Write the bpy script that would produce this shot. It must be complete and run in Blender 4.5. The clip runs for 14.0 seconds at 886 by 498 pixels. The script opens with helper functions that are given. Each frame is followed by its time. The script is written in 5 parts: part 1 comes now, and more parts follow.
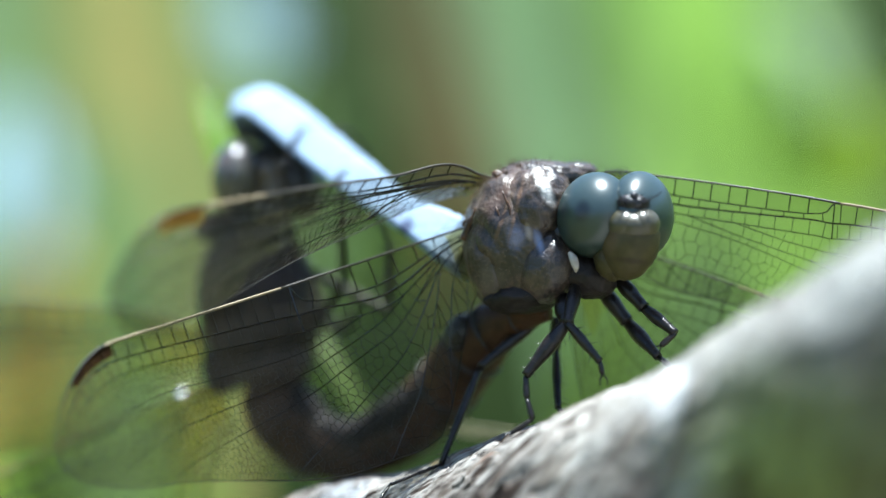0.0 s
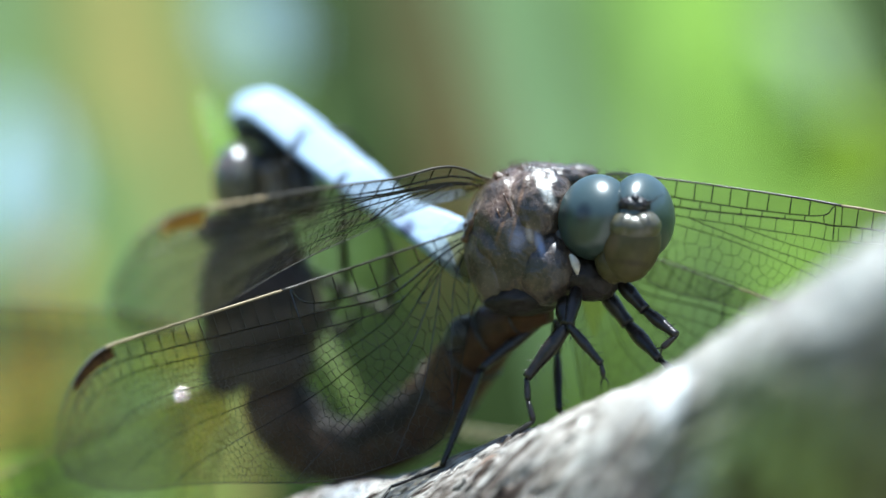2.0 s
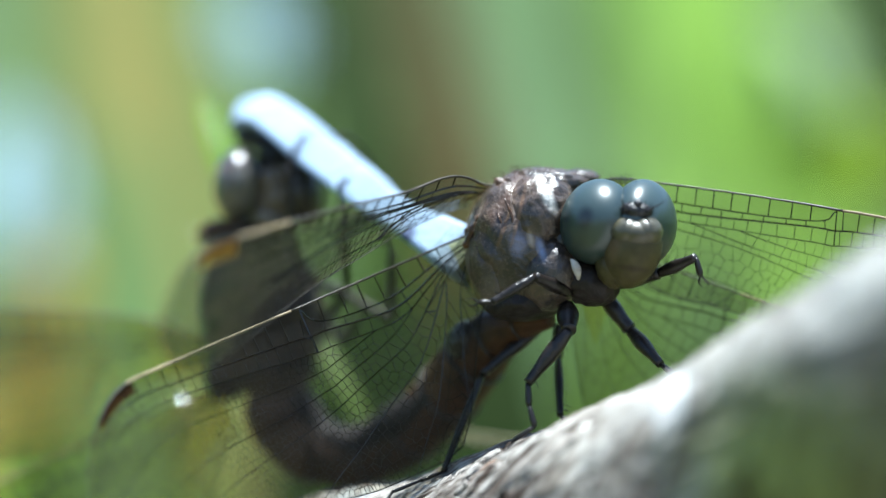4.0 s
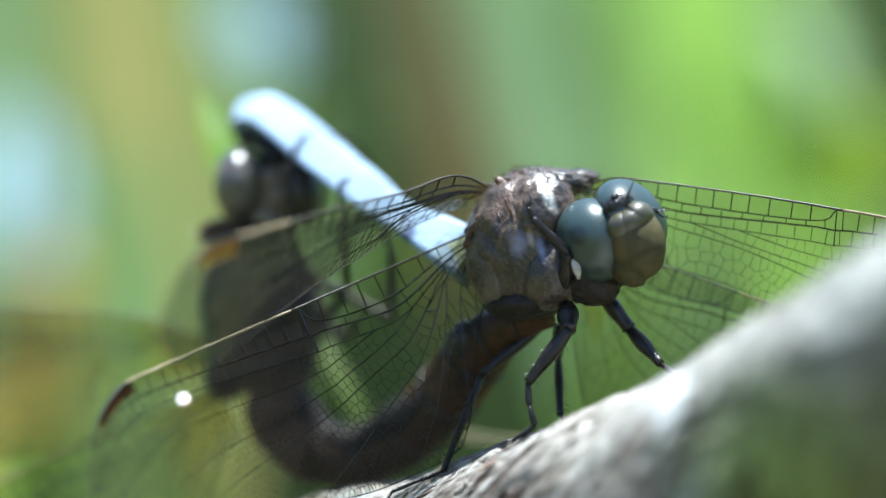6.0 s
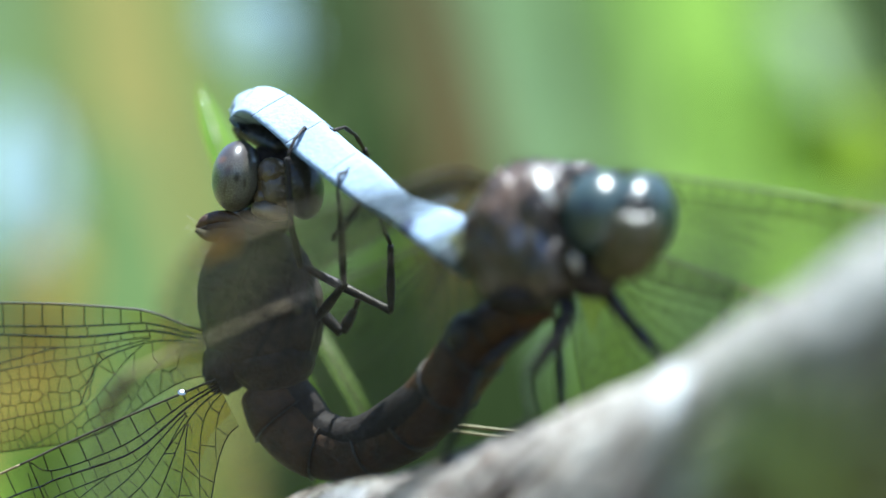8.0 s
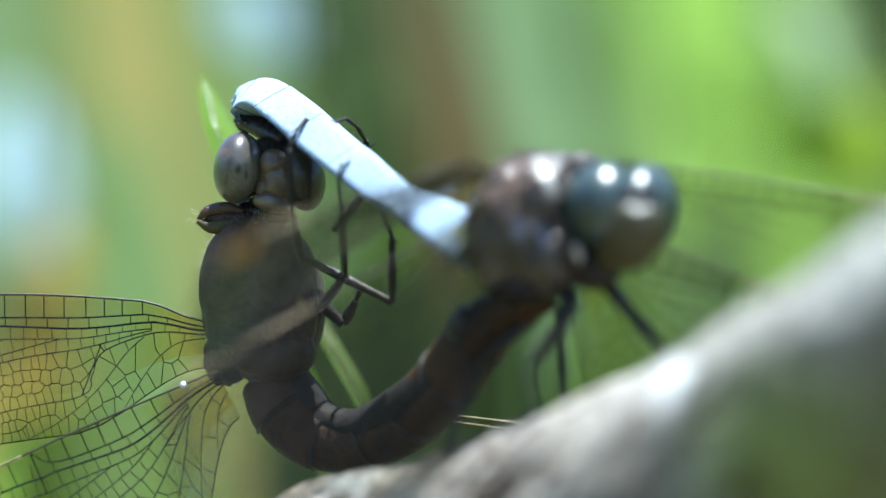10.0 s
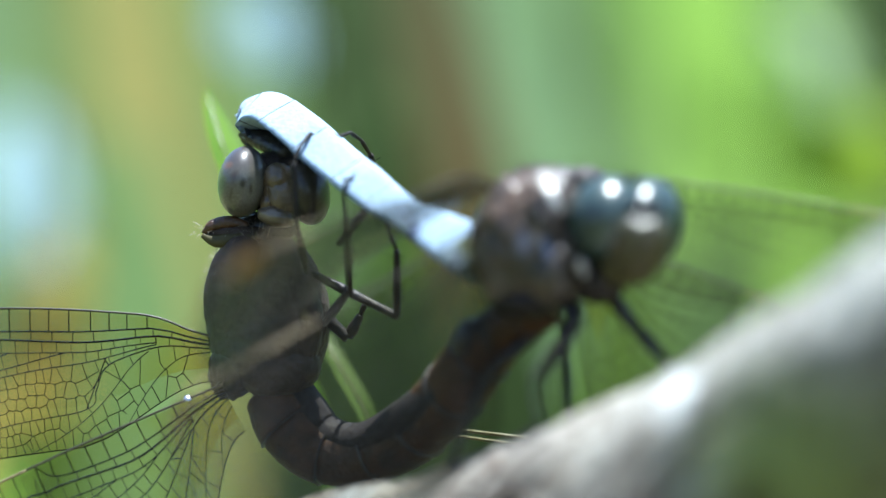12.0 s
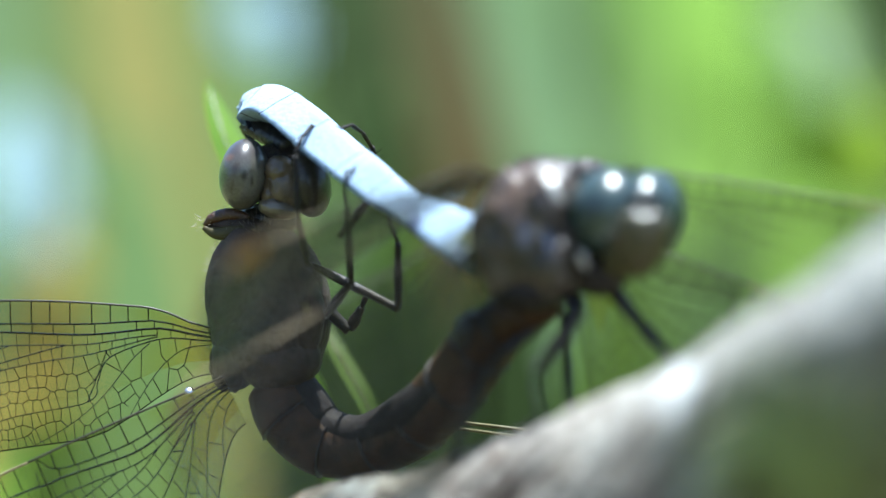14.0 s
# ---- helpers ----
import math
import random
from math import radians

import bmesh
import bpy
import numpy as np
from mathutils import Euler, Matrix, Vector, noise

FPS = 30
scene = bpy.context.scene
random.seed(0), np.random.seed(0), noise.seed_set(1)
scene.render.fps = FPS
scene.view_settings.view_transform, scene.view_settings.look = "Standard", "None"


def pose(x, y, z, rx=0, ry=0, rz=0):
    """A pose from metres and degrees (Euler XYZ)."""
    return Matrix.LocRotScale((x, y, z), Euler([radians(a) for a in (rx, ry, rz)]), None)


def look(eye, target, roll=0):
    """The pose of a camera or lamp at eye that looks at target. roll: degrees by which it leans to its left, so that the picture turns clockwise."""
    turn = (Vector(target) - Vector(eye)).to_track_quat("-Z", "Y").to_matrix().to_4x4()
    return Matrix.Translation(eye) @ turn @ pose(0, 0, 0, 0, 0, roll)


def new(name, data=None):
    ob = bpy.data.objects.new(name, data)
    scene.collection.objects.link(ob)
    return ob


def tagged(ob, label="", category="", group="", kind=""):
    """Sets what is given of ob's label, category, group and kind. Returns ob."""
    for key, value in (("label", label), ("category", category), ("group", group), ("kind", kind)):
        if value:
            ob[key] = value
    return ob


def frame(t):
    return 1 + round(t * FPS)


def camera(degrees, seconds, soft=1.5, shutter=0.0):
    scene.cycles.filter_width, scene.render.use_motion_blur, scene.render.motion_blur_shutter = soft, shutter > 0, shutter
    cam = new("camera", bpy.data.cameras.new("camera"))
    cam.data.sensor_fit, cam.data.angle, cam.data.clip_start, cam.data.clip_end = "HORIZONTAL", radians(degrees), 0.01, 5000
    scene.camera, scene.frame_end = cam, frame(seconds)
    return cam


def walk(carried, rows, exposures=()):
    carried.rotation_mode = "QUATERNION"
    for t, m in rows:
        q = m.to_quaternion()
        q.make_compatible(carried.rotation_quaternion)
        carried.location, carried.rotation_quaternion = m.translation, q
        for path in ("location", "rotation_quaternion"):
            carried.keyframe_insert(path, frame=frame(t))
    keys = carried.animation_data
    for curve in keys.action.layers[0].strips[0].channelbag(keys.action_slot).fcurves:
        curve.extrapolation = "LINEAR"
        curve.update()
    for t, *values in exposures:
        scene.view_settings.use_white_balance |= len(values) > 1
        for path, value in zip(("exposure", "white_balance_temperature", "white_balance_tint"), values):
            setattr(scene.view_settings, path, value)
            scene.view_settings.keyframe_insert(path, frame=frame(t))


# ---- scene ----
from mathutils import geometry

# Stage: millimetres, x to the right, y away from the camera, z up; its origin hangs 0.4 m over the ground.
STAGE = Vector((0.0, 0.0, 0.4))
MM = 0.001
cam = camera(11.87, 14.0, soft=1.5)
EYE = (0, -0.25, 0.4)
# the tripod gives a little: seconds, millimetres by which the aim shifts to the left and down at the pair
SHAKE = ((0, 0, 0), (0.5, -0.03, 0.16), (1, -0.12, 0.36), (1.5, -0.06, 0), (2, 0.06, -0.13), (2.5, 0.13, -0.35), (3, 0.13, -0.5), (5.5, 0.13, -0.3), (6, 0.13, -0.4),
        (6.5, 0.08, -0.17), (7, 0.06, -0.1), (7.5, 0.1, -0.1), (8, 0.07, 0.02), (8.2, 0.07, 0.2), (10.3, 0.2, 0.52), (10.5, 0.23, 0.28), (11, 0.3, 0.03), (11.5, 0.43, -0.3),
        (12, 0.43, -0.3), (12.5, 0.45, -0.08), (13, 0.5, 0.12), (13.5, 0.56, 0.26), (14, 0.5, 0.15))
walk(cam, [(t, look(EYE, STAGE - Vector((dx, 0, dz)) * MM)) for t, dx, dz in SHAKE], exposures=((0.0, 1.75, 5600, 2), (14.0, 1.75, 5600, 2)))
focus_point = new("focus_point")
cam.data.dof.use_dof = True
cam.data.dof.focus_object = focus_point
cam.data.dof.aperture_fstop = 10.5

# ---- light ----
SUN_DIR = Vector((0.10, 0.06, 0.99)).normalized()
world = bpy.data.worlds.new("sky")
scene.world = world
world.use_nodes = True
wn = world.node_tree.nodes
sky = wn.new("ShaderNodeTexSky")
sky.sky_type = "NISHITA"
sky.sun_disc = False
sky.sun_elevation = math.asin(SUN_DIR.z)
sky.sun_rotation = math.atan2(SUN_DIR.x, SUN_DIR.y)
world.node_tree.links.new(sky.outputs[0], wn["Background"].inputs[0])
wn["Background"].inputs[1].default_value = 0.075
sun_data = bpy.data.lights.new("sun", "SUN")
sun_data.energy, sun_data.angle, sun_data.color = 5.0, radians(0.55), (1.0, 0.96, 0.9)
sun = new("sun", sun_data)
sun.matrix_world = look(STAGE + SUN_DIR * 3, STAGE)


# ---- materials ----
def material(name, base, dark=None, rough=0.5, grain=900.0, patch=150.0, bump=0.2, metal=0.0, coat=0.0, through_light=0.0, spec=0.5,
             stretch=(1, 1, 1), contrast=0.5, coat_rough=0.1, axis=None, relief=0.0003, fleck=None, cracks=None):
    """Two-scale noise between two colours, grain relief, optional clear coat and light passing through (leaves)."""
    m = bpy.data.materials.new(name)
    m.use_nodes = True
    nt = m.node_tree
    n, l = nt.nodes, nt.links
    b = n["Principled BSDF"]
    dark = dark or tuple(c * 0.55 for c in base)
    tc = n.new("ShaderNodeTexCoord")
    mp = n.new("ShaderNodeMapping")
    mp.inputs["Scale"].default_value = stretch
    l.new(tc.outputs["Object"], mp.inputs[0])
    if axis:
        along = n.new("ShaderNodeMapping")
        along.inputs["Rotation"].default_value = Vector(axis).to_track_quat("X", "Z").inverted().to_euler()
        l.new(tc.outputs["Object"], along.inputs[0])
        l.new(along.outputs[0], mp.inputs[0])
    fine, wide = n.new("ShaderNodeTexNoise"), n.new("ShaderNodeTexNoise")
    fine.inputs["Scale"].default_value, wide.inputs["Scale"].default_value = grain, patch
    fine.inputs["Detail"].default_value = 5
    for t in (fine, wide):
        l.new(mp.outputs[0], t.inputs["Vector"])
    mix = n.new("ShaderNodeMath")
    mix.operation = "MULTIPLY_ADD"
    mix.inputs[1].default_value = 0.45
    l.new(fine.outputs[0], mix.inputs[0])
    half = n.new("ShaderNodeMath")
    half.operation = "MULTIPLY"
    half.inputs[1].default_value = 0.55
    l.new(wide.outputs[0], half.inputs[0])
    l.new(half.outputs[0], mix.inputs[2])
    ramp = n.new("ShaderNodeValToRGB")
    e = ramp.color_ramp.elements
    e[0].position, e[1].position = 0.5 - contrast * 0.3, 0.5 + contrast * 0.3
    e[0].color, e[1].color = (*dark, 1), (*base, 1)
    l.new(mix.outputs[0], ramp.inputs[0])
    l.new(ramp.outputs[0], b.inputs["Base Color"])
    for colour, scale, lo, hi in ((fleck, 900, 0.6, 0.68), (cracks, 420, None, None)):
        if not colour:
            continue
        spot = n.new("ShaderNodeTexNoise")
        spot.inputs["Scale"].default_value, spot.inputs["Detail"].default_value = scale, 6
        l.new(mp.outputs[0], spot.inputs["Vector"])
        pick = n.new("ShaderNodeValToRGB")
        pe = pick.color_ramp.elements
        if lo:
            pe[0].position, pe[1].position = lo, hi
            pe[0].color, pe[1].color = (0, 0, 0, 1), (0.8, 0.8, 0.8, 1)
        else:
            pe[0].position, pe[1].position = 0.475, 0.5
            pe[0].color, pe[1].color = (0, 0, 0, 1), (1, 1, 1, 1)
            pe.new(0.525).color = (0, 0, 0, 1)
        l.new(spot.outputs[0], pick.inputs[0])
        over = n.new("ShaderNodeMix")
        over.data_type = "RGBA"
        l.new(pick.outputs[0], over.inputs[0])
        l.new(b.inputs["Base Color"].links[0].from_socket, over.inputs[6])
        over.inputs[7].default_value = (*colour, 1)
        l.new(over.outputs[2], b.inputs["Base Color"])
    b.inputs["Roughness"].default_value = rough
    b.inputs["Metallic"].default_value = metal
    b.inputs["Coat Weight"].default_value = coat
    b.inputs["Coat Roughness"].default_value = coat_rough
    b.inputs["Specular IOR Level"].default_value = spec
    bp = n.new("ShaderNodeBump")
    bp.inputs["Strength"].default_value = bump
    bp.inputs["Distance"].default_value = relief
    l.new(fine.outputs[0], bp.inputs["Height"])
    l.new(bp.outputs[0], b.inputs["Normal"])
    if through_light:
        tr = n.new("ShaderNodeBsdfTranslucent")
        l.new(ramp.outputs[0], tr.inputs[0])
        mx = n.new("ShaderNodeMixShader")
        mx.inputs[0].default_value = through_light
        l.new(b.outputs[0], mx.inputs[1])
        l.new(tr.outputs[0], mx.inputs[2])
        l.new(mx.outputs[0], n["Material Output"].inputs[0])
    return m


def patches(m, origin, spots, wobble=0.25):
    """Soft-edged markings on a material: rows of (centre on the stage, radii in mm, turn about y in degrees, colour, strength)."""
    n, l = m.node_tree.nodes, m.node_tree.links
    b = n["Principled BSDF"]
    tc = n.new("ShaderNodeTexCoord")
    ripple = n.new("ShaderNodeTexNoise")
    ripple.inputs["Scale"].default_value = 1100
    ripple.inputs["Detail"].default_value = 4
    l.new(tc.outputs["Object"], ripple.inputs["Vector"])
    for centre, radii, turn, colour, strength in spots:
        last = b.inputs["Base Color"].links[0].from_socket
        mp = n.new("ShaderNodeMapping")
        mp.vector_type = "TEXTURE"
        mp.inputs["Location"].default_value = (Vector(centre) - Vector(origin)) * MM
        mp.inputs["Rotation"].default_value = (0, radians(turn), 0)
        mp.inputs["Scale"].default_value = Vector(radii) * MM
        l.new(tc.outputs["Object"], mp.inputs[0])
        ln = n.new("ShaderNodeVectorMath")
        ln.operation = "LENGTH"
        l.new(mp.outputs[0], ln.inputs[0])
        add = n.new("ShaderNodeMath")
        add.operation = "MULTIPLY_ADD"
        add.inputs[1].default_value = wobble * 2
        l.new(ripple.outputs[0], add.inputs[0])
        l.new(ln.outputs["Value"], add.inputs[2])
        mr = n.new("ShaderNodeMapRange")
        mr.interpolation_type = "SMOOTHSTEP"
        for k, v in enumerate((0.3 + wobble, 1.3 + wobble, strength, 0.0)):
            mr.inputs[1 + k].default_value = v
        l.new(add.outputs[0], mr.inputs[0])
        mx = n.new("ShaderNodeMix")
        mx.data_type = "RGBA"
        l.new(mr.outputs[0], mx.inputs[0])
        l.new(last, mx.inputs[6])
        mx.inputs[7].default_value = (*colour, 1)
        l.new(mx.outputs[2], b.inputs["Base Color"])
    return m


def membrane_material(name, tint, body, haze, reach=0.0):
    """Clear wing film: mostly see-through, a little milky, with a thin gloss."""
    m = bpy.data.materials.new(name)
    m.use_nodes = True
    n, l = m.node_tree.nodes, m.node_tree.links
    n.remove(n["Principled BSDF"])
    tc, noise_t = n.new("ShaderNodeTexCoord"), n.new("ShaderNodeTexNoise")
    noise_t.inputs["Scale"].default_value = 900
    l.new(tc.outputs["Object"], noise_t.inputs["Vector"])
    bp = n.new("ShaderNodeBump")
    bp.inputs["Strength"].default_value = 0.25
    bp.inputs["Distance"].default_value = 0.0002
    l.new(noise_t.outputs[0], bp.inputs["Height"])
    clear, film, gloss = n.new("ShaderNodeBsdfTransparent"), n.new("ShaderNodeBsdfDiffuse"), n.new("ShaderNodeBsdfGlossy")
    clear.inputs[0].default_value = (*tint, 1)
    film.inputs[0].default_value = (*body, 1)
    if reach:
        # the stain fades along the span and in blotches
        xyz, far = n.new("ShaderNodeSeparateXYZ"), n.new("ShaderNodeMapRange")
        l.new(tc.outputs["Object"], xyz.inputs[0])
        blot = n.new("ShaderNodeTexNoise")
        blot.inputs["Scale"].default_value = 260
        l.new(tc.outputs["Object"], blot.inputs["Vector"])
        push = n.new("ShaderNodeMath")
        push.operation = "MULTIPLY_ADD"
        push.inputs[1].default_value = reach * MM * 0.8
        l.new(blot.outputs[0], push.inputs[0])
        l.new(xyz.outputs[0], push.inputs[2])
        far.interpolation_type = "SMOOTHSTEP"
        far.inputs[1].default_value, far.inputs[2].default_value = reach * MM * 0.5, reach * MM * 1.4
        l.new(push.outputs[0], far.inputs[0])
        fade = n.new("ShaderNodeMix")
        fade.data_type = "RGBA"
        fade.inputs[6].default_value, fade.inputs[7].default_value = (*tint, 1), (1, 1, 1, 1)
        l.new(far.outputs[0], fade.inputs[0])
        l.new(fade.outputs[2], clear.inputs[0])
    gloss.inputs["Roughness"].default_value = 0.12
    l.new(bp.outputs[0], gloss.inputs["Normal"])
    a, b = n.new("ShaderNodeMixShader"), n.new("ShaderNodeMixShader")
    a.inputs[0].default_value = haze
    l.new(clear.outputs[0], a.inputs[1])
    l.new(film.outputs[0], a.inputs[2])
    fr = n.new("ShaderNodeFresnel")
    fr.inputs[0].default_value = 1.25
    cut = n.new("ShaderNodeMath")
    cut.operation = "MULTIPLY"
    cut.inputs[1].default_value = 0.15
    l.new(fr.outputs[0], cut.inputs[0])
    l.new(cut.outputs[0], b.inputs[0])
    l.new(a.outputs[0], b.inputs[1])
    l.new(gloss.outputs[0], b.inputs[2])
    l.new(b.outputs[0], n["Material Output"].inputs[0])
    return m


MALE_BASE, NECK, FEMALE_BASE = (4.77, 5.00, 0.54), (8.25, 3.00, 0.37), (-11.74, 19.00, -4.03)


def thorax_coat(m):
    """Pale stripe, rusty seams and a painted bluish sheen on the male's thorax."""
    return patches(m, MALE_BASE, (
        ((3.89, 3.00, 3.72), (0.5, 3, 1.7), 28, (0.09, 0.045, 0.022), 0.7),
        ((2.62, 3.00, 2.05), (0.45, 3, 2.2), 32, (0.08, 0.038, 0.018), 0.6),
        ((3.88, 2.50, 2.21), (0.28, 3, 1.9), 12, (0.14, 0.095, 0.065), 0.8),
        # bluish and tan highlights of the side plates, put into the colour
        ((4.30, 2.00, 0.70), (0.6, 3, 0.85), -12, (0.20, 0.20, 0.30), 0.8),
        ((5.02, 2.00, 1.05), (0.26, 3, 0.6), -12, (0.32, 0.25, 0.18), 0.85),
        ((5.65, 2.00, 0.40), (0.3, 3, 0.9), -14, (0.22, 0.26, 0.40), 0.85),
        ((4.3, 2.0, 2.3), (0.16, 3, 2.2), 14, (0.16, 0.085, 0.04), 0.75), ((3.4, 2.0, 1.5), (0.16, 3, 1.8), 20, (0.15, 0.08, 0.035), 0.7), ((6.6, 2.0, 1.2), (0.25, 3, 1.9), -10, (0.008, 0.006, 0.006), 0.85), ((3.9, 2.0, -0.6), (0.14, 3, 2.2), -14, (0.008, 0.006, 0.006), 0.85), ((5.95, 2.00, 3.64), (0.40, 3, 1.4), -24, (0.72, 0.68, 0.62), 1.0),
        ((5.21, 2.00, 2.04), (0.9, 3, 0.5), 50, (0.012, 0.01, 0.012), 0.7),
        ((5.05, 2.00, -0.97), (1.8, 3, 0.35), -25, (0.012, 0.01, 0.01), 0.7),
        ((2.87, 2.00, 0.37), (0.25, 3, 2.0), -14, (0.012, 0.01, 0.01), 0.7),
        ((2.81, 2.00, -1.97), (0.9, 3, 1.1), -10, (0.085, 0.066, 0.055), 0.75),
    ))


def eye_coat(m, top, spots):
    return patches(m, NECK, ((top, (5, 5, 2.4), 0, (0.034, 0.052, 0.056), 0.8), *spots), 0.05)


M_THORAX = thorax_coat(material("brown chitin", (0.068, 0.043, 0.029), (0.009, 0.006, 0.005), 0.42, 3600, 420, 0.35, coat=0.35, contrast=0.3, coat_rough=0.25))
M_THORAX.node_tree.links.new(M_THORAX.node_tree.nodes["Bump"].outputs[0], M_THORAX.node_tree.nodes["Principled BSDF"].inputs["Coat Normal"])
M_THORAX.node_tree.nodes["Principled BSDF"].inputs["Sheen Weight"].default_value = 0.10
M_THORAX.node_tree.nodes["Principled BSDF"].inputs["Sheen Tint"].default_value = (0.80, 0.60, 0.42, 1)
M_STRIPE = material("pale plate", (0.5, 0.46, 0.40), (0.2, 0.16, 0.12), 0.35, 1600, 500, 0.5, coat=0.2)
M_RUST = material("rusty wing root", (0.10, 0.04, 0.012), (0.02, 0.011, 0.007), 0.4, 1500, 700, 0.8)
M_EYE = eye_coat(material("teal compound eye", (0.034, 0.052, 0.041), (0.018, 0.029, 0.024), 0.4, 9000, 500, 0.06, coat=0.42, contrast=0.9, coat_rough=0.29, spec=0.04), (10.15, 0.00, 3.85),
                 (((8.12, -2.00, 2.20), (0.5, 3, 0.7), 10, (0.004, 0.006, 0.006), 1.0), ((7.10, -2.00, 2.27), (0.35, 3, 0.7), -14, (0.012, 0.018, 0.02), 0.6),
                  ((8.02, -2.00, 0.95), (0.4, 3, 0.9), 4, (0.02, 0.03, 0.025), 0.5), ((10.23, -2.00, 3.65), (0.35, 3, 0.9), 20, (0.02, 0.035, 0.04), 0.7)))
M_EYE.node_tree.nodes["Principled BSDF"].inputs["Coat IOR"].default_value = 2.05
# the female's right eye: darker than her left, with shade in its colour
M_EYE_SHADED = material("shaded compound eye", (0.035, 0.028, 0.022), (0.014, 0.011, 0.010), 0.35, 5000, 400, 0.03, coat=0.25, coat_rough=0.2, spec=0.3)
M_FACE = patches(material("olive face", (0.068, 0.056, 0.021), (0.037, 0.031, 0.011), 0.5, 1800, 520, 0.12, coat=0.0, spec=0.2), NECK,
                 (((10.94, -3.00, -0.69), (2.2, 3, 0.22), 8, (0.03, 0.022, 0.012), 0.7), ((9.80, -2.00, 0.69), (0.5, 3, 1.3), 12, (0.10, 0.065, 0.03), 0.7),
                  ((11.07, -3.00, 1.83), (1.8, 3, 0.4), 0, (0.07, 0.07, 0.05), 0.6)))
M_BROW = material("shiny olive forehead", (0.055, 0.048, 0.022), (0.036, 0.031, 0.014), 0.45, 1800, 520, 0.06, coat=0.35, coat_rough=0.2)
M_BLACK = material("black chitin", (0.020, 0.016, 0.015), (0.008, 0.006, 0.006), 0.38, 2200, 600, 0.5, coat=0.1)
M_LEG = material("leg chitin", (0.018, 0.0135, 0.011), (0.007, 0.005, 0.004), 0.3, 3200, 900, 0.3, coat=0.1, spec=0.3)
M_LEG_BROWN = material("dark brown leg chitin", (0.024, 0.017, 0.014), (0.009, 0.007, 0.006), 0.5, 3000, 900, 0.3, spec=0.25)
M_BLOOM = patches(material("pale blue waxy bloom", (0.285, 0.365, 0.47), (0.22, 0.29, 0.39), 0.75, 3200, 420, 0.35, spec=0.2), MALE_BASE,
                  (((-2.26, 8.00, 1.33), (0.5, 4, 0.85), 30, (0.05, 0.06, 0.11), 0.95), ((-2.70, 8.00, 2.22), (0.7, 4, 0.5), 40, (0.22, 0.26, 0.36), 0.7),
                   ((0.44, 6.00, -0.61), (1.0, 4, 1.2), 20, (0.19, 0.21, 0.29), 0.6), ((-3.73, 8.00, 1.27), (0.4, 4, 0.6), 40, (0.22, 0.26, 0.36), 0.6)))
M_BLOOM_DARK = material("worn bloom", (0.018, 0.021, 0.03), (0.01, 0.01, 0.014), 0.6, 2200, 420, 0.3, spec=0.3)
M_VEIN = material("dark vein", (0.012, 0.009, 0.006), (0.005, 0.004, 0.003), 0.5, 2000, 500, 0.1, spec=0.08)
M_VEIN_GLOSS = material("glossy dark vein", (0.014, 0.010, 0.007), (0.006, 0.005, 0.004), 0.22, 2000, 500, 0.15, spec=0.35)
M_COSTA = material("tan leading vein", (0.30, 0.235, 0.14), (0.14, 0.105, 0.06), 0.5, 2000, 160, 0.1, spec=0.15)
M_ROOT_VEIN = material("brown leading vein", (0.05, 0.039, 0.025), (0.022, 0.017, 0.012), 0.4, 2000, 300, 0.1, spec=0.3)
M_TIP = material("dark brown vein", (0.035, 0.026, 0.018), (0.014, 0.011, 0.008), 0.45, 2000, 300, 0.1, spec=0.2)
M_STIGMA = material("amber wing cell", (0.55, 0.31, 0.06), (0.42, 0.22, 0.035), 0.5, 1500, 400, 0.1, through_light=0.4, spec=0.2)
M_STIGMA_DARK = material("brown wing cell", (0.06, 0.03, 0.006), (0.028, 0.014, 0.004), 0.6, 1500, 400, 0.1, through_light=0.4, spec=0.1)
M_FILM = membrane_material("wing film", (0.79, 0.77, 0.67), (0.22, 0.207, 0.185), 0.03)
M_FILM_MILKY = membrane_material("hazy forewing film", (0.68, 0.68, 0.65), (0.27, 0.255, 0.235), 0.08)
M_FILM_DULL = membrane_material("milky wing film", (0.76, 0.75, 0.71), (0.24, 0.25, 0.25), 0.045)
M_FILM_AMBER = membrane_material("amber wing film", (0.97, 0.86, 0.46), (0.30, 0.18, 0.04), 0.01, 9.0)
M_FEMALE = patches(material("umber chitin", (0.046, 0.031, 0.023), (0.018, 0.012, 0.009), 0.6, 1700, 420, 0.7, spec=0.25), FEMALE_BASE,
                   (((-15.01, 17.00, -0.81), (0.5, 4, 2.4), 14, (0.06, 0.024, 0.017), 0.7), ((-12.71, 17.00, 0.25), (1.5, 4, 0.6), -8, (0.055, 0.03, 0.017), 0.6),
                    ((-11.25, 16.00, -5.75), (0.25, 4, 2.5), 30, (0.012, 0.01, 0.01), 0.7), ((-9.49, 16.00, -4.34), (0.25, 4, 2.5), 12, (0.012, 0.01, 0.01), 0.7),
                    ((-9.10, 15.00, -3.80), (0.4, 4, 0.4), 0, (0.10, 0.08, 0.035), 0.7)))
M_FEMALE_AB = material("rust brown abdomen", (0.064, 0.028, 0.010), (0.016, 0.008, 0.004), 0.6, 1500, 330, 0.6, coat=0.0, contrast=0.5, spec=0.25)
M_FEMALE_BACK = material("slate abdomen back", (0.030, 0.026, 0.027), (0.012, 0.010, 0.011), 0.65, 1800, 330, 0.5, coat=0.0, spec=0.1)
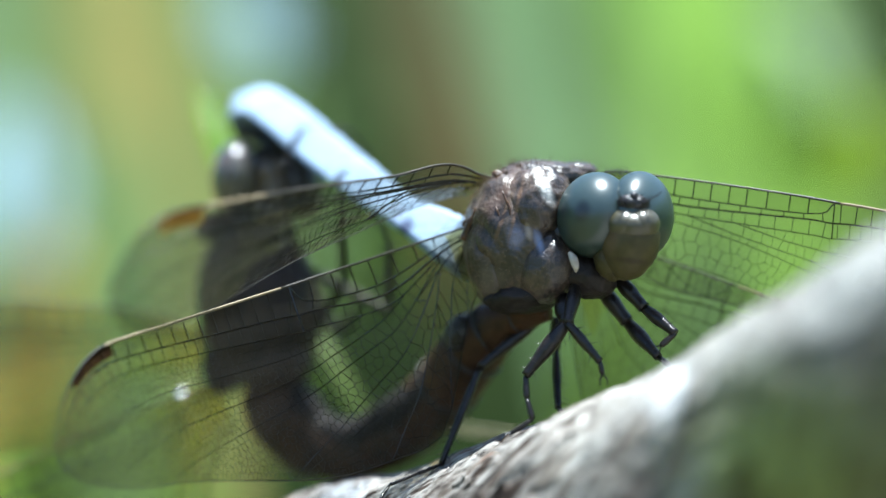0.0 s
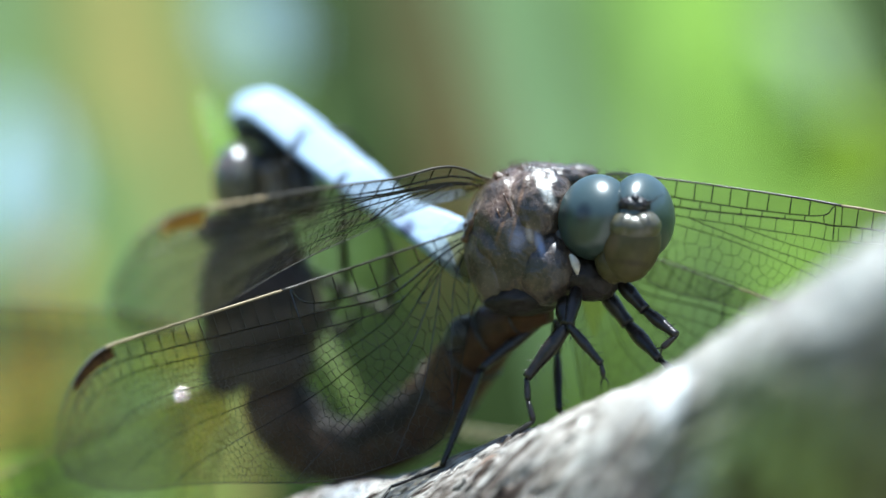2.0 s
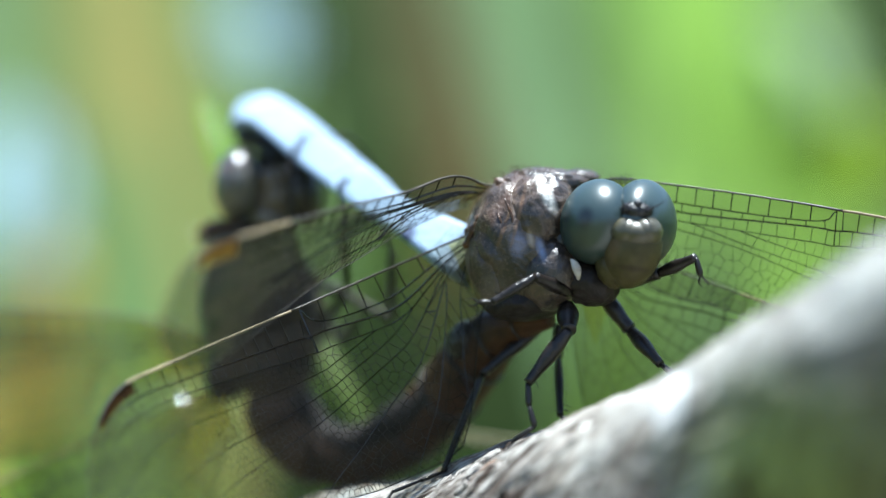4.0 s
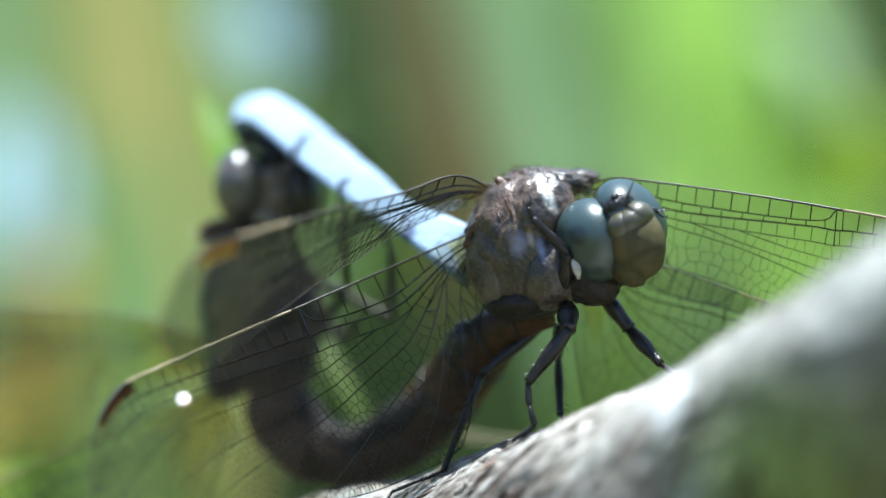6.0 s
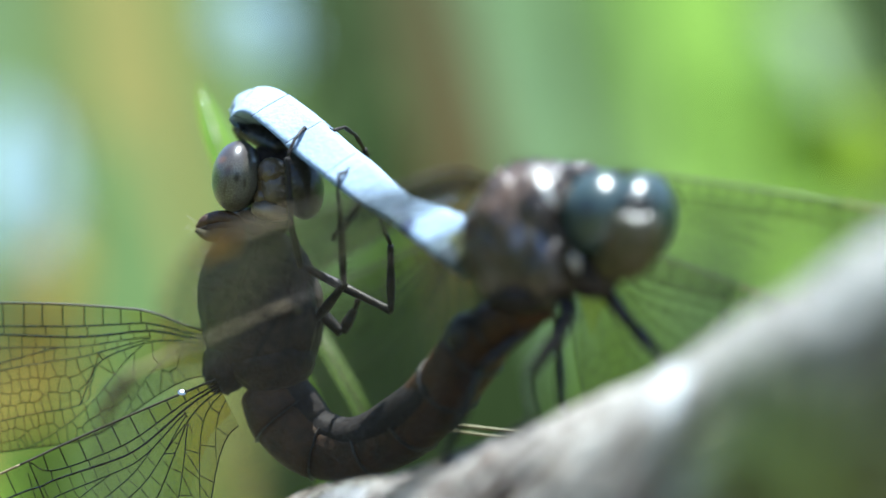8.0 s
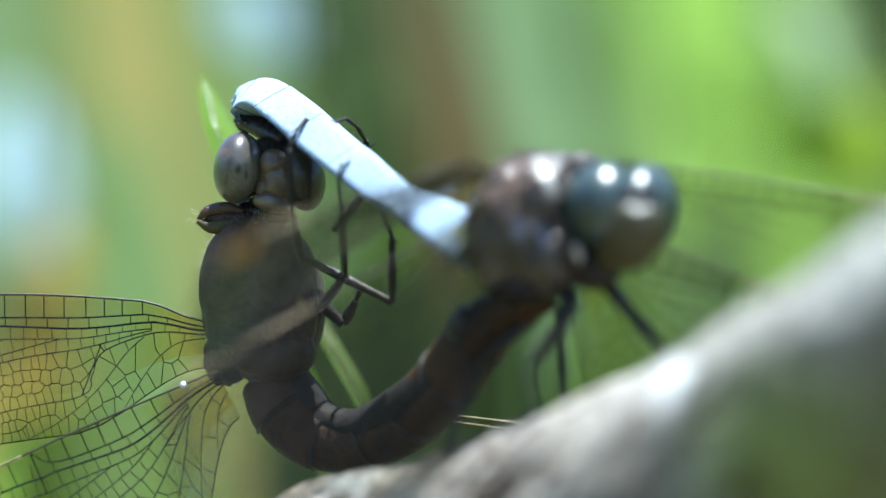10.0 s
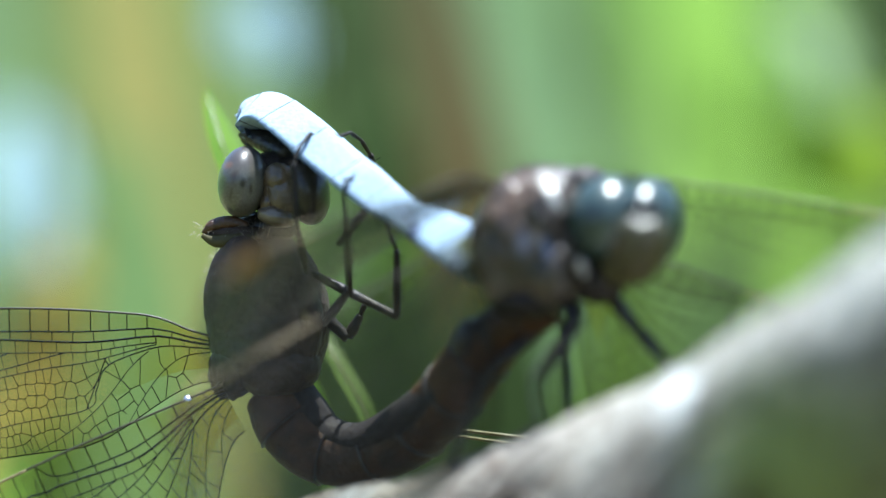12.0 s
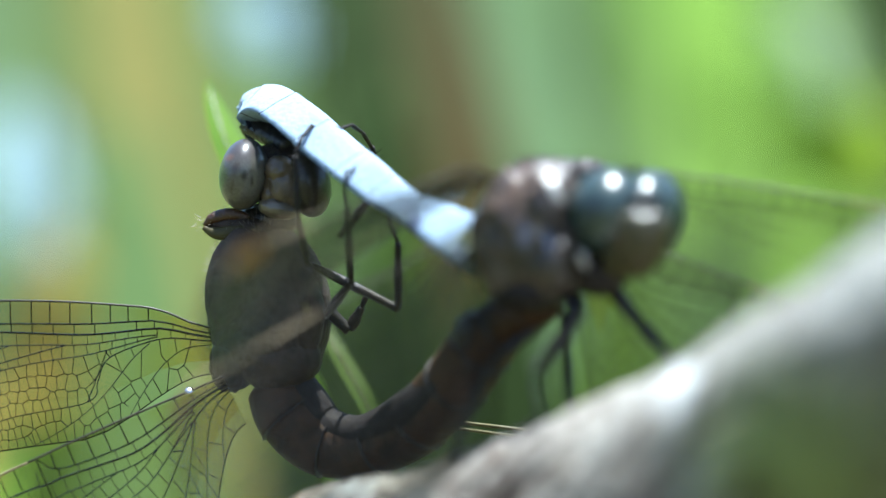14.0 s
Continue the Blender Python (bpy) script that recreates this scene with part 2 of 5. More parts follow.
M_FEMALE_EYE = patches(material("grey brown compound eye", (0.18, 0.17, 0.135), (0.055, 0.045, 0.036), 0.35, 9000, 420, 0.05, coat=0.8, contrast=0.6, coat_rough=0.2, spec=0.2), FEMALE_BASE,
                       (((-13.42, 17.00, 6.20), (2.5, 4, 1.3), 0, (0.045, 0.038, 0.04), 0.9), ((-12.91, 16.00, 4.41), (0.22, 4, 0.38), 0, (0.015, 0.012, 0.01), 0.95),
                        ((-13.44, 16.00, 4.83), (0.3, 4, 0.5), 20, (0.05, 0.03, 0.02), 0.8), ((-12.42, 16.00, 4.06), (0.12, 4, 0.35), 0, (0.03, 0.02, 0.016), 0.8),
                        ((-13.65, 16.00, 3.77), (0.12, 4, 0.5), 10, (0.05, 0.035, 0.025), 0.7), ((-13.90, 16.00, 5.54), (0.4, 4, 0.25), -20, (0.14, 0.07, 0.04), 0.7)), 0.12)
M_FEMALE_FACE = material("umber face", (0.115, 0.078, 0.042), (0.045, 0.030, 0.017), 0.4, 1700, 480, 0.5, coat=0.3, coat_rough=0.2)
M_LABIUM = material("pale lip", (0.15, 0.12, 0.085), (0.07, 0.054, 0.038), 0.3, 1500, 520, 0.4, coat=0.3)
M_HAIR = material("pale brown hair", (0.34, 0.30, 0.25), (0.2, 0.17, 0.14), 0.5, 900, 200, 0.0)
M_HAIR_DARK = material("golden brown hair", (0.15, 0.11, 0.075), (0.08, 0.06, 0.04), 0.7, 900, 200, 0.0, spec=0.1)
M_HAIR_GOLD = material("golden hair", (0.22, 0.16, 0.10), (0.12, 0.09, 0.06), 0.6, 900, 200, 0.0, spec=0.2)
M_LEAF = material("fresh green blade", (0.185, 0.30, 0.042), (0.13, 0.23, 0.03), 0.55, 900, 120, 0.2, through_light=0.55, stretch=(1, 1, 0.15), spec=0.15)
# darker than M_LEAF, for the blade under the female
M_LEAF_DULL = material("dull green blade", (0.10, 0.15, 0.032), (0.07, 0.11, 0.024), 0.55, 900, 120, 0.2, through_light=0.4, stretch=(1, 1, 0.15), spec=0.15)
M_STRAW = material("dry straw", (0.16, 0.145, 0.055), (0.11, 0.095, 0.036), 0.5, 900, 120, 0.2)


BRANCH_BASE = (-0.83, 11.00, -22.29)
# pale patches paint the sunlit top; olive ones mix algae with underside shade
M_BARK = patches(material("weathered grey bark", (0.44, 0.42, 0.385), (0.14, 0.117, 0.098), 0.85, 2600, 320, 0.9, contrast=0.5, spec=0.15, stretch=(0.12, 1, 1), axis=(0.55, -0.35, 0.75), relief=0.0005, fleck=(0.22, 0.14, 0.10), cracks=(0.04, 0.032, 0.027)), BRANCH_BASE,
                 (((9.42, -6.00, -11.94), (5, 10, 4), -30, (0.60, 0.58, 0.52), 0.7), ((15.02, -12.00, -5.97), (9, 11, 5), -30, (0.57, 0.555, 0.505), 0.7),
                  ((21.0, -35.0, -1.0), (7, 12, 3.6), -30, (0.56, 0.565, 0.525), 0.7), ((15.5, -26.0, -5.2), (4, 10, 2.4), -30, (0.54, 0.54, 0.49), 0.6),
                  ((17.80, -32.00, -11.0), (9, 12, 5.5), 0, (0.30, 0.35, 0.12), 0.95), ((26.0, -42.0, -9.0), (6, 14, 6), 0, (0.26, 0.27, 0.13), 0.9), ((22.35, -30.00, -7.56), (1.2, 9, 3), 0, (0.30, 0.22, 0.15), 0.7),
                  # the first, bluish patch holds the half shade of the branch's left end
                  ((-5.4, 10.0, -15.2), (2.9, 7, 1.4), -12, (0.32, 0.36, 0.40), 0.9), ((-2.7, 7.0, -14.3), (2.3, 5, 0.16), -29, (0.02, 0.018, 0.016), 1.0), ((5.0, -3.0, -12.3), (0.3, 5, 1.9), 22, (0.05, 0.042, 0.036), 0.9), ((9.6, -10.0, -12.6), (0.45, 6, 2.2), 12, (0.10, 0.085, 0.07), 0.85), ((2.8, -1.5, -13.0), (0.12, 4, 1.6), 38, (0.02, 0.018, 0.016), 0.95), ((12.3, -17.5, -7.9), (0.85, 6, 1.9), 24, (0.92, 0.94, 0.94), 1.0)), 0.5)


def streaks(m, axis, rows):
    """Dark fibres and cracks over everything else on a material: rows of (scale, stretch, start, end, colour)."""
    n, l = m.node_tree.nodes, m.node_tree.links
    b = n["Principled BSDF"]
    tc, turn = n.new("ShaderNodeTexCoord"), n.new("ShaderNodeMapping")
    turn.inputs["Rotation"].default_value = Vector(axis).to_track_quat("X", "Z").inverted().to_euler()
    l.new(tc.outputs["Object"], turn.inputs[0])
    for scale, stretch, start, end, colour in rows:
        mp, tex, ramp, mul = n.new("ShaderNodeMapping"), n.new("ShaderNodeTexNoise"), n.new("ShaderNodeValToRGB"), n.new("ShaderNodeMix")
        mp.inputs["Scale"].default_value = (stretch, 1, 1)
        l.new(turn.outputs[0], mp.inputs[0])
        tex.inputs["Scale"].default_value, tex.inputs["Detail"].default_value = scale, 7
        l.new(mp.outputs[0], tex.inputs["Vector"])
        e = ramp.color_ramp.elements
        e[0].position, e[1].position = start, end
        e[0].color, e[1].color = (*colour, 1), (1, 1, 1, 1)
        l.new(tex.outputs[0], ramp.inputs[0])
        mul.data_type, mul.blend_type = "RGBA", "MULTIPLY"
        mul.inputs[0].default_value = 1.0
        l.new(b.inputs["Base Color"].links[0].from_socket, mul.inputs[6])
        l.new(ramp.outputs[0], mul.inputs[7])
        l.new(mul.outputs[2], b.inputs["Base Color"])
    return m


streaks(M_BARK, (0.55, -0.35, 0.75), ((260, 0.35, 0.34, 0.50, (0.68, 0.64, 0.60)), (900, 0.06, 0.37, 0.45, (0.16, 0.12, 0.10)), (3200, 0.10, 0.34, 0.56, (0.46, 0.41, 0.38)), (1500, 0.2, 0.30, 0.55, (0.72, 0.68, 0.65))))


# ---- mesh helpers ----
def smooth_path(points, per=6):
    """Catmull-Rom through points of any length of tuple."""
    p = [np.array(q, float) for q in points]
    p = [2 * p[0] - p[1]] + p + [2 * p[-1] - p[-2]]
    out = []
    for i in range(1, len(p) - 2):
        for k in range(per):
            t = k / per
            a, b, c, d = p[i - 1:i + 3]
            out.append(0.5 * (2 * b + (c - a) * t + (2 * a - 5 * b + 4 * c - d) * t * t + (3 * b - a - 3 * c + d) * t ** 3))
    out.append(p[-2])
    return out


def tube(path, up=(0, 0, 1), sides=12, per=6, shape=None, bm=None, cap=True, ends=(1, 1)):
    """A tube along rows (x, y, z, half width, half height); shape(angle, along) scales its section."""
    bm = bm or bmesh.new()
    rows = smooth_path(path, per)
    up = Vector(up)
    rings = []
    count = len(rows)
    for i, r in enumerate(rows):
        here = Vector(r[:3])
        way = Vector(rows[min(i + 1, count - 1)][:3]) - Vector(rows[max(i - 1, 0)][:3])
        way.normalize()
        side = way.cross(up).normalized()
        top = side.cross(way).normalized()
        ring = []
        for k in range(sides):
            a = 2 * math.pi * k / sides
            s = shape(a, i / (count - 1)) if shape else 1.0
            ring.append(bm.verts.new(here + side * (math.cos(a) * max(r[3], 0.001) * s) + top * (math.sin(a) * max(r[4], 0.001) * s)))
        rings.append(ring)
    for a, b in zip(rings, rings[1:]):
        for k in range(sides):
            bm.faces.new((a[k], a[(k + 1) % sides], b[(k + 1) % sides], b[k]))
    if cap:
        bm.faces.new(rings[0][::-1])
        bm.faces.new(rings[-1])
    return bm


def blob(centre, radii, turn=(0, 0, 0), rough=0.0, freq=0.6, cuts=4, bm=None, taper=0.0):
    """A rounded body: an ellipsoid with uneven surface. turn in degrees."""
    bm = bm or bmesh.new()
    m = pose(*centre, *turn)
    made = bmesh.ops.create_icosphere(bm, subdivisions=cuts, radius=1.0)["verts"]
    for v in made:
        n = v.co.copy()
        s = 1 + rough * noise.noise(Vector(centre) + n * 3 * freq)
        k = s * (1 + taper * n.z)
        v.co = m @ Vector((n.x * radii[0] * k, n.y * radii[1] * k, n.z * radii[2] * s))
    return bm


def prism(bm, a, b, ra, rb):
    """A thin three-sided rod from a to b."""
    a, b = Vector(a), Vector(b)
    way = (b - a)
    if way.length < 1e-6:
        return
    side = way.orthogonal().normalized()
    other = way.normalized().cross(side)
    va, vb = [], []
    for k in range(3):
        d = side * math.cos(k * 2.0944) + other * math.sin(k * 2.0944)
        va.append(bm.verts.new(a + d * ra))
        vb.append(bm.verts.new(b + d * rb))
    for k in range(3):
        bm.faces.new((va[k], va[(k + 1) % 3], vb[(k + 1) % 3], vb[k]))


ORIGIN = {}


def thing(name, base, label, category, group="", kind=""):
    """An Empty at base (stage millimetres)."""
    ob = new(name)
    ob.empty_display_size = 0.002
    ob.location = STAGE + Vector(base) * MM
    ORIGIN[ob] = Vector(base)
    return tagged(ob, label, category, group, kind)


def part(name, bm, mat, parent, label="", pivot=None, local=False, flat=False):
    """One mesh under a thing or a part. The bmesh is in stage millimetres, or in the part's own with local; pivot: its origin on the stage."""
    base = Vector(pivot) if pivot is not None else ORIGIN[parent]
    for v in bm.verts:
        v.co = (v.co if local else v.co - base) * MM
    me = bpy.data.meshes.new(name)
    bmesh.ops.recalc_face_normals(bm, faces=bm.faces)
    bm.to_mesh(me)
    bm.free()
    if not flat:
        me.polygons.foreach_set("use_smooth", [True] * len(me.polygons))
    me.materials.append(mat)
    ob = new(name, me)
    ob.parent = parent
    ob.location = (base - ORIGIN[parent]) * MM
    ORIGIN[ob] = base
    if label:
        tagged(ob, label)
    return ob


# ---- wings ----
def ease(x):
    x = min(max(x, 0.0), 1.0)
    return x * x * (3 - 2 * x)


def wing_edges(s, chord, hind, amp, drop):
    """Leading and trailing edge (mm across the span) at the share s of the span. amp: swell of the leading edge; drop: how far it falls off at the tip."""
    u = max(0.0, (s - 0.785) / 0.215)
    low = 0.5 * u * u + 0.5 * (1 - math.sqrt(max(0.0, 1 - u * u)))
    node = 0.385 if hind else 0.575
    swell = amp * math.sin(math.pi * min(s * 1.1, 1.0)) - 0.1 * math.exp(-((s - node) / 0.012) ** 2)
    lead = swell - (0.0 if hind else 0.9) * (1 - ease(s / 0.115)) - drop * chord * low
    tip = swell - drop * chord
    if hind:
        f = 0.30 + 0.70 * ease(s / 0.23)
        f *= 1 - 0.22 * ease((s - 0.365) / 0.42)
    else:
        f = 0.44 + 0.44 * ease(s / 0.26) + 0.12 * ease((s - 0.21) / 0.42)
    trail = tip - (chord * f + tip) * math.sqrt(max(0.0, 1 - max(0.0, (s - 0.61) / 0.39) ** 2.4))
    return lead, trail


def wing_veins(hind):
    """The long veins from front to back: rows of (share of span, share of chord), then thickness in mm at root and end."""
    n = 0.385 if hind else 0.575
    if hind:
        return [
            ([(0.0, 0.10), (n * 0.5, 0.14), (n * 0.9, 0.11), (n, 0.0)], 0.075, 0.05),
            ([(0.0, 0.16), (n * 0.5, 0.20), (n, 0.15), (0.6, 0.13), (0.8, 0.12), (0.9, 0.13), (0.985, 0.3)], 0.10, 0.04),
            ([(0.08, 0.22), (0.2, 0.26), (n, 0.24), (0.6, 0.22), (0.78, 0.22), (0.93, 0.3), (0.985, 0.5)], 0.06, 0.03),
            ([(0.26, 0.26), (0.4, 0.34), (0.6, 0.38), (0.78, 0.44), (0.92, 0.66), (0.97, 0.95)], 0.045, 0.025),
            ([(0.17, 0.26), (0.28, 0.36), (0.5, 0.50), (0.7, 0.64), (0.85, 0.84), (0.91, 1.0)], 0.05, 0.025),
            ([(0.08, 0.25), (0.15, 0.34), (0.35, 0.50), (0.55, 0.68), (0.7, 0.86), (0.78, 1.0)], 0.055, 0.025),
            ([(0.0, 0.23), (0.08, 0.31), (0.13, 0.41), (0.3, 0.64), (0.45, 0.86), (0.52, 1.0)], 0.07, 0.025),
            ([(0.085, 0.34), (0.13, 0.55), (0.22, 0.76), (0.31, 1.0)], 0.05, 0.025),
            ([(0.0, 0.30), (0.05, 0.45), (0.10, 0.72), (0.16, 1.0)], 0.055, 0.025),
            ([(0.0, 0.45), (0.035, 0.68), (0.07, 1.0)], 0.045, 0.025),
        ]
    return [
        ([(0.0, 0.12), (n * 0.5, 0.16), (n * 0.92, 0.12), (n, 0.0)], 0.075, 0.05),
        ([(0.0, 0.20), (n * 0.45, 0.235), (n, 0.16), (0.8, 0.13), (0.9, 0.14), (0.985, 0.3)], 0.10, 0.04),
        ([(0.10, 0.30), (0.16, 0.295), (0.28, 0.31), (n, 0.28), (0.75, 0.24), (0.93, 0.31), (0.985, 0.5)], 0.06, 0.03),
        ([(0.38, 0.31), (0.5, 0.38), (0.62, 0.41), (0.8, 0.48), (0.93, 0.70), (0.965, 0.95)], 0.045, 0.025),
        ([(0.27, 0.31), (0.4, 0.42), (0.6, 0.53), (0.78, 0.70), (0.9, 0.98)], 0.05, 0.025),
        ([(0.10, 0.32), (0.2, 0.37), (0.4, 0.47), (0.58, 0.62), (0.74, 0.83), (0.82, 1.0)], 0.055, 0.025),
        ([(0.0, 0.28), (0.10, 0.35), (0.19, 0.43), (0.215, 0.60), (0.235, 0.73), (0.40, 0.80), (0.53, 0.93), (0.58, 1.0)], 0.065, 0.025),
        ([(0.115, 0.38), (0.15, 0.5), (0.2, 0.7), (0.28, 0.9), (0.34, 1.0)], 0.045, 0.025),
        ([(0.0, 0.36), (0.05, 0.48), (0.11, 0.75), (0.16, 1.0)], 0.05, 0.025),
    ]


def wing(name, parent, pivot, length, chord, hind, twist, seed, stigma_mat, film_mat, cell=0.5, bow=0.0, label="", amber=0.14, vein=1.0, mark=0.845, amp=0.5, drop=0.4, net=0.026, hump=0.0):
    """A wing in its own space: x along the span, -y towards the trailing edge. Film, long veins, a net of cells, leading vein and the coloured cell near the tip."""
    rng = random.Random(seed)

    def at(s, w, lift=0.0):
        lead, trail = wing_edges(s, chord, hind, amp, drop)
        y = lead + (trail - lead) * w
        z = 0.16 * math.sin(w * 24) * (1 - w) * (1 - 0.6 * s) - bow * math.sin(math.pi * s) + lift - 0.25 * w * w + hump * math.exp(-((s - 0.13) / 0.1) ** 2) * max(0.0, 1 - w / 0.3)
        a = radians(twist) * s
        return Vector((s * length, y * math.cos(a) - z * math.sin(a), y * math.sin(a) + z * math.cos(a)))

    bm = bmesh.new()
    ns, nw = 56, 22
    grid = [[bm.verts.new(at(1 - (1 - i / ns) ** 1.6, k / nw)) for k in range(nw + 1)] for i in range(ns + 1)]
    for i in range(ns):
        for k in range(nw):
            bm.faces.new((grid[i][k], grid[i + 1][k], grid[i + 1][k + 1], grid[i][k + 1]))
    bmesh.ops.remove_doubles(bm, verts=bm.verts, dist=0.001)
    film = part(name, bm, film_mat, parent, label, pivot=pivot, local=True)

    node = 0.575 if not hind else 0.385
    longs = wing_veins(hind)
    tracks = [smooth_path(rows, 8) for rows, _, _ in longs]
    vb = bmesh.new()

    def stroke(rows, ra, rb):
        places = [at(min(max(r[0], 0), 1), min(max(r[1], 0), 1), 0.01) for r in rows]
        for i, (p, q) in enumerate(zip(places, places[1:])):
            r = vein * (ra + (rb - ra) * i / len(places))
            prism(vb, p, q, r, r)

    for track, (_, ra, rb) in zip(tracks, longs):
        stroke(track, ra, rb)
    margin = smooth_path([(1 - 0.2 * (k / 12) ** 2, 1) for k in range(13)] + [(0.6, 1), (0.4, 1), (0.2, 1), (0.08, 1), (0.0, 1)], 4)
    # arculus, the long triangle and the strong cross vein at the node
    stroke([(0.10, 0.22), (0.10, 0.31)] if not hind else [(0.08, 0.18), (0.08, 0.28)], 0.06, 0.05)
    stroke([(0.195, 0.37), (0.235, 0.73)] if not hind else [(0.15, 0.34), (0.13, 0.41)], 0.05, 0.045)
    stroke([(0.19, 0.43), (0.20, 0.37)] if not hind else [(0.09, 0.31), (0.15, 0.34)], 0.05, 0.045)
    stroke([(node, 0.0), (node + 0.004, 0.28 if not hind else 0.24)], 0.06, 0.05)

    def chord_at(track, s):
        if s < track[0][0] or s > track[-1][0]:
            return None
        for a, b in zip(track, track[1:]):
            if a[0] <= s <= b[0]:
                return a[1] + (b[1] - a[1]) * (s - a[0]) / max(b[0] - a[0], 1e-6)
        return None

    # seeds of the cells, in rows along the lanes between the long veins; each cell is what lies nearest to its seed
    seeds, lanes = [], []
    count = len(tracks)

    def flat(s, w):
        lead, trail = wing_edges(s, chord, hind, amp, drop)
        return Vector((s * length, lead + (trail - lead) * w))

    for lane in range(count + 1):
        phase = [rng.random() for _ in range(40)]
        s = 0.012
        row_s = [s + p * 0.01 for p in phase]
        while s < 0.985:
            lead, trail = wing_edges(s, chord, hind, amp, drop)
            deep = lead - trail
            marks = [chord_at(t, s) for t in tracks]
            begun = marks[lane - 1] is not None if lane else s < node
            if lane == 1 and s >= node:
                begun = True
            low = (marks[lane - 1] or 0.0) if lane else 0.0
            below = [m for m in marks[lane:] if m is not None and m > low]
            high = min(below) if below else 1.0
            if not begun or high - low < 0.015:
                s += 0.003
                continue
            size = cell * (1.5 - 0.75 * ease(s / 0.5)) if lane > 2 else (1.15, 1.2, 0.85)[lane] * (1.0 if s < node else 0.8)
            gap = (high - low) * deep
            n = 1 if lane < 3 else max(1, round(gap / (size * 1.5)))
            for k in range(min(n, 38)):
                if s >= row_s[k]:
                    w = low + (high - low) * (k + 0.5) / n
                    # cells stand narrow against the trailing edge
                    narrow = 1.0 if lane < 3 else 1.0 - 0.3 * ease((w - 0.6) / 0.35)
                    row_s[k] = s + size * narrow * rng.uniform(0.8, 1.2) / length
                    jig = 0.0 if lane < 3 else 0.16 * (high - low) / n
                    p = flat(s + (0 if lane < 3 else rng.uniform(-0.15, 0.15) * size / length), w + rng.uniform(-1, 1) * jig)
                    seeds.append(p)
                    lanes.append(lane)
            s += 0.003
    for k in range(240):
        s = 1 - (1 - k / 240) ** 1.5
        for w in (0.0, 1.0):
            p, q = flat(s, w), flat(min(s + 0.004, 1.0), w)
            way = q - p if (q - p).length > 1e-6 else Vector((1, 0))
            out = Vector((-way.y, way.x)).normalized() * (1 if w == 0 else -1)
            seeds.append(p + out * 0.3)
            lanes.append(-1)
    points, _, faces, origin, _, _ = geometry.delaunay_2d_cdt(seeds, [], [], 0, 1e-5)
    lane_of = [lanes[o[0]] if o else -1 for o in origin]

    def corner(face):
        """Where three cells meet; on a long vein or the edge where the cells lie on both sides of it."""
        a, b, c = (points[v] for v in face[:3])
        d = 2 * (a.x * (b.y - c.y) + b.x * (c.y - a.y) + c.x * (a.y - b.y))
        if abs(d) < 1e-9:
            return None
        x = (a.length_squared * (b.y - c.y) + b.length_squared * (c.y - a.y) + c.length_squared * (a.y - b.y)) / d
        y = (a.length_squared * (c.x - b.x) + b.length_squared * (a.x - c.x) + c.length_squared * (b.x - a.x)) / d
        s = x / length
        if s < 0.004 or s > 0.992:
            return None
        lead, trail = wing_edges(s, chord, hind, amp, drop)
        w = (lead - y) / max(lead - trail, 0.01)
        if w < -0.15 or w > 1.15:
            return None
        kinds = {lane_of[v] for v in face}
        if -1 in kinds:
            w = 0.0 if w < 0.5 else 1.0
        elif len(kinds) > 1:
            near = [m for m in (chord_at(t, s) for t in tracks[min(kinds):max(kinds)]) if m is not None]
            if near:
                w = min(near, key=lambda m: abs(m - w))
        return min(s, 1.0), min(max(w, 0.0), 1.0)

    corners = [corner(f) for f in faces]
    sides = {}
    for i, f in enumerate(faces):
        for u, v in zip(f, f[1:] + f[:1]):
            sides.setdefault((min(u, v), max(u, v)), []).append(i)
    nb = bmesh.new()
    for p, q in zip(margin, margin[1:]):
        prism(nb, at(*p, 0.01), at(*q, 0.01), 0.05 * vein, 0.05 * vein)
    for (u, v), both in sides.items():
        if len(both) != 2 or lane_of[u] != lane_of[v] or lane_of[u] < 0:
            continue
        p, q = corners[both[0]], corners[both[1]]
        if p is None or q is None or (abs(p[0] - q[0]) * length + abs(p[1] - q[1]) * chord) > 4.5:
            continue
        lane = lane_of[u]
        r = vein * ((0.055, 0.045, 0.032)[lane] if lane < 3 else net * (1.25 - 0.5 * ease(p[0] / 0.6)))
        prism(nb, at(*p, 0.01), at(*q, 0.01), r, r)
    part("vein_frame", vb, M_VEIN_GLOSS, film, "dark glossy long wing veins", pivot=pivot, local=True, flat=True)
    part("vein_net", nb, M_VEIN, film, "fine dark net of wing veins", pivot=pivot, local=True, flat=True)

    cb = []
    for i in range(41):
        s = 1 - (1 - i / 40) ** 1.6
        r = vein * (0.08 + 0.025 * ease((s - 0.35) / 0.3) - 0.07 * ease((s - 0.85) / 0.15))
        cb.append((*at(s, 0, 0.01), r, r))
    cut = next(i for i in range(41) if 1 - (1 - i / 40) ** 1.6 > mark)
    part("tip_vein", tube(cb[cut:], up=(0, 0, 1), sides=8, per=3), M_TIP, film, "dark brown vein round the wing tip", pivot=pivot, local=True)
    bend = next(i for i in range(41) if 1 - (1 - i / 40) ** 1.6 > node)
    part("root_vein", tube(cb[:bend + 1], up=(0, 0, 1), sides=8, per=3), M_ROOT_VEIN, film, "brown glossy leading vein of the inner wing", pivot=pivot, local=True)
    cb = tube(cb[bend:cut + 1], up=(0, 0, 1), sides=8, per=3)
    part("leading_vein", cb, M_COSTA, film, "tan leading edge vein", pivot=pivot, local=True)

    sb = bmesh.new()
    steps = 8
    lo = 0.085 if hind else 0.15
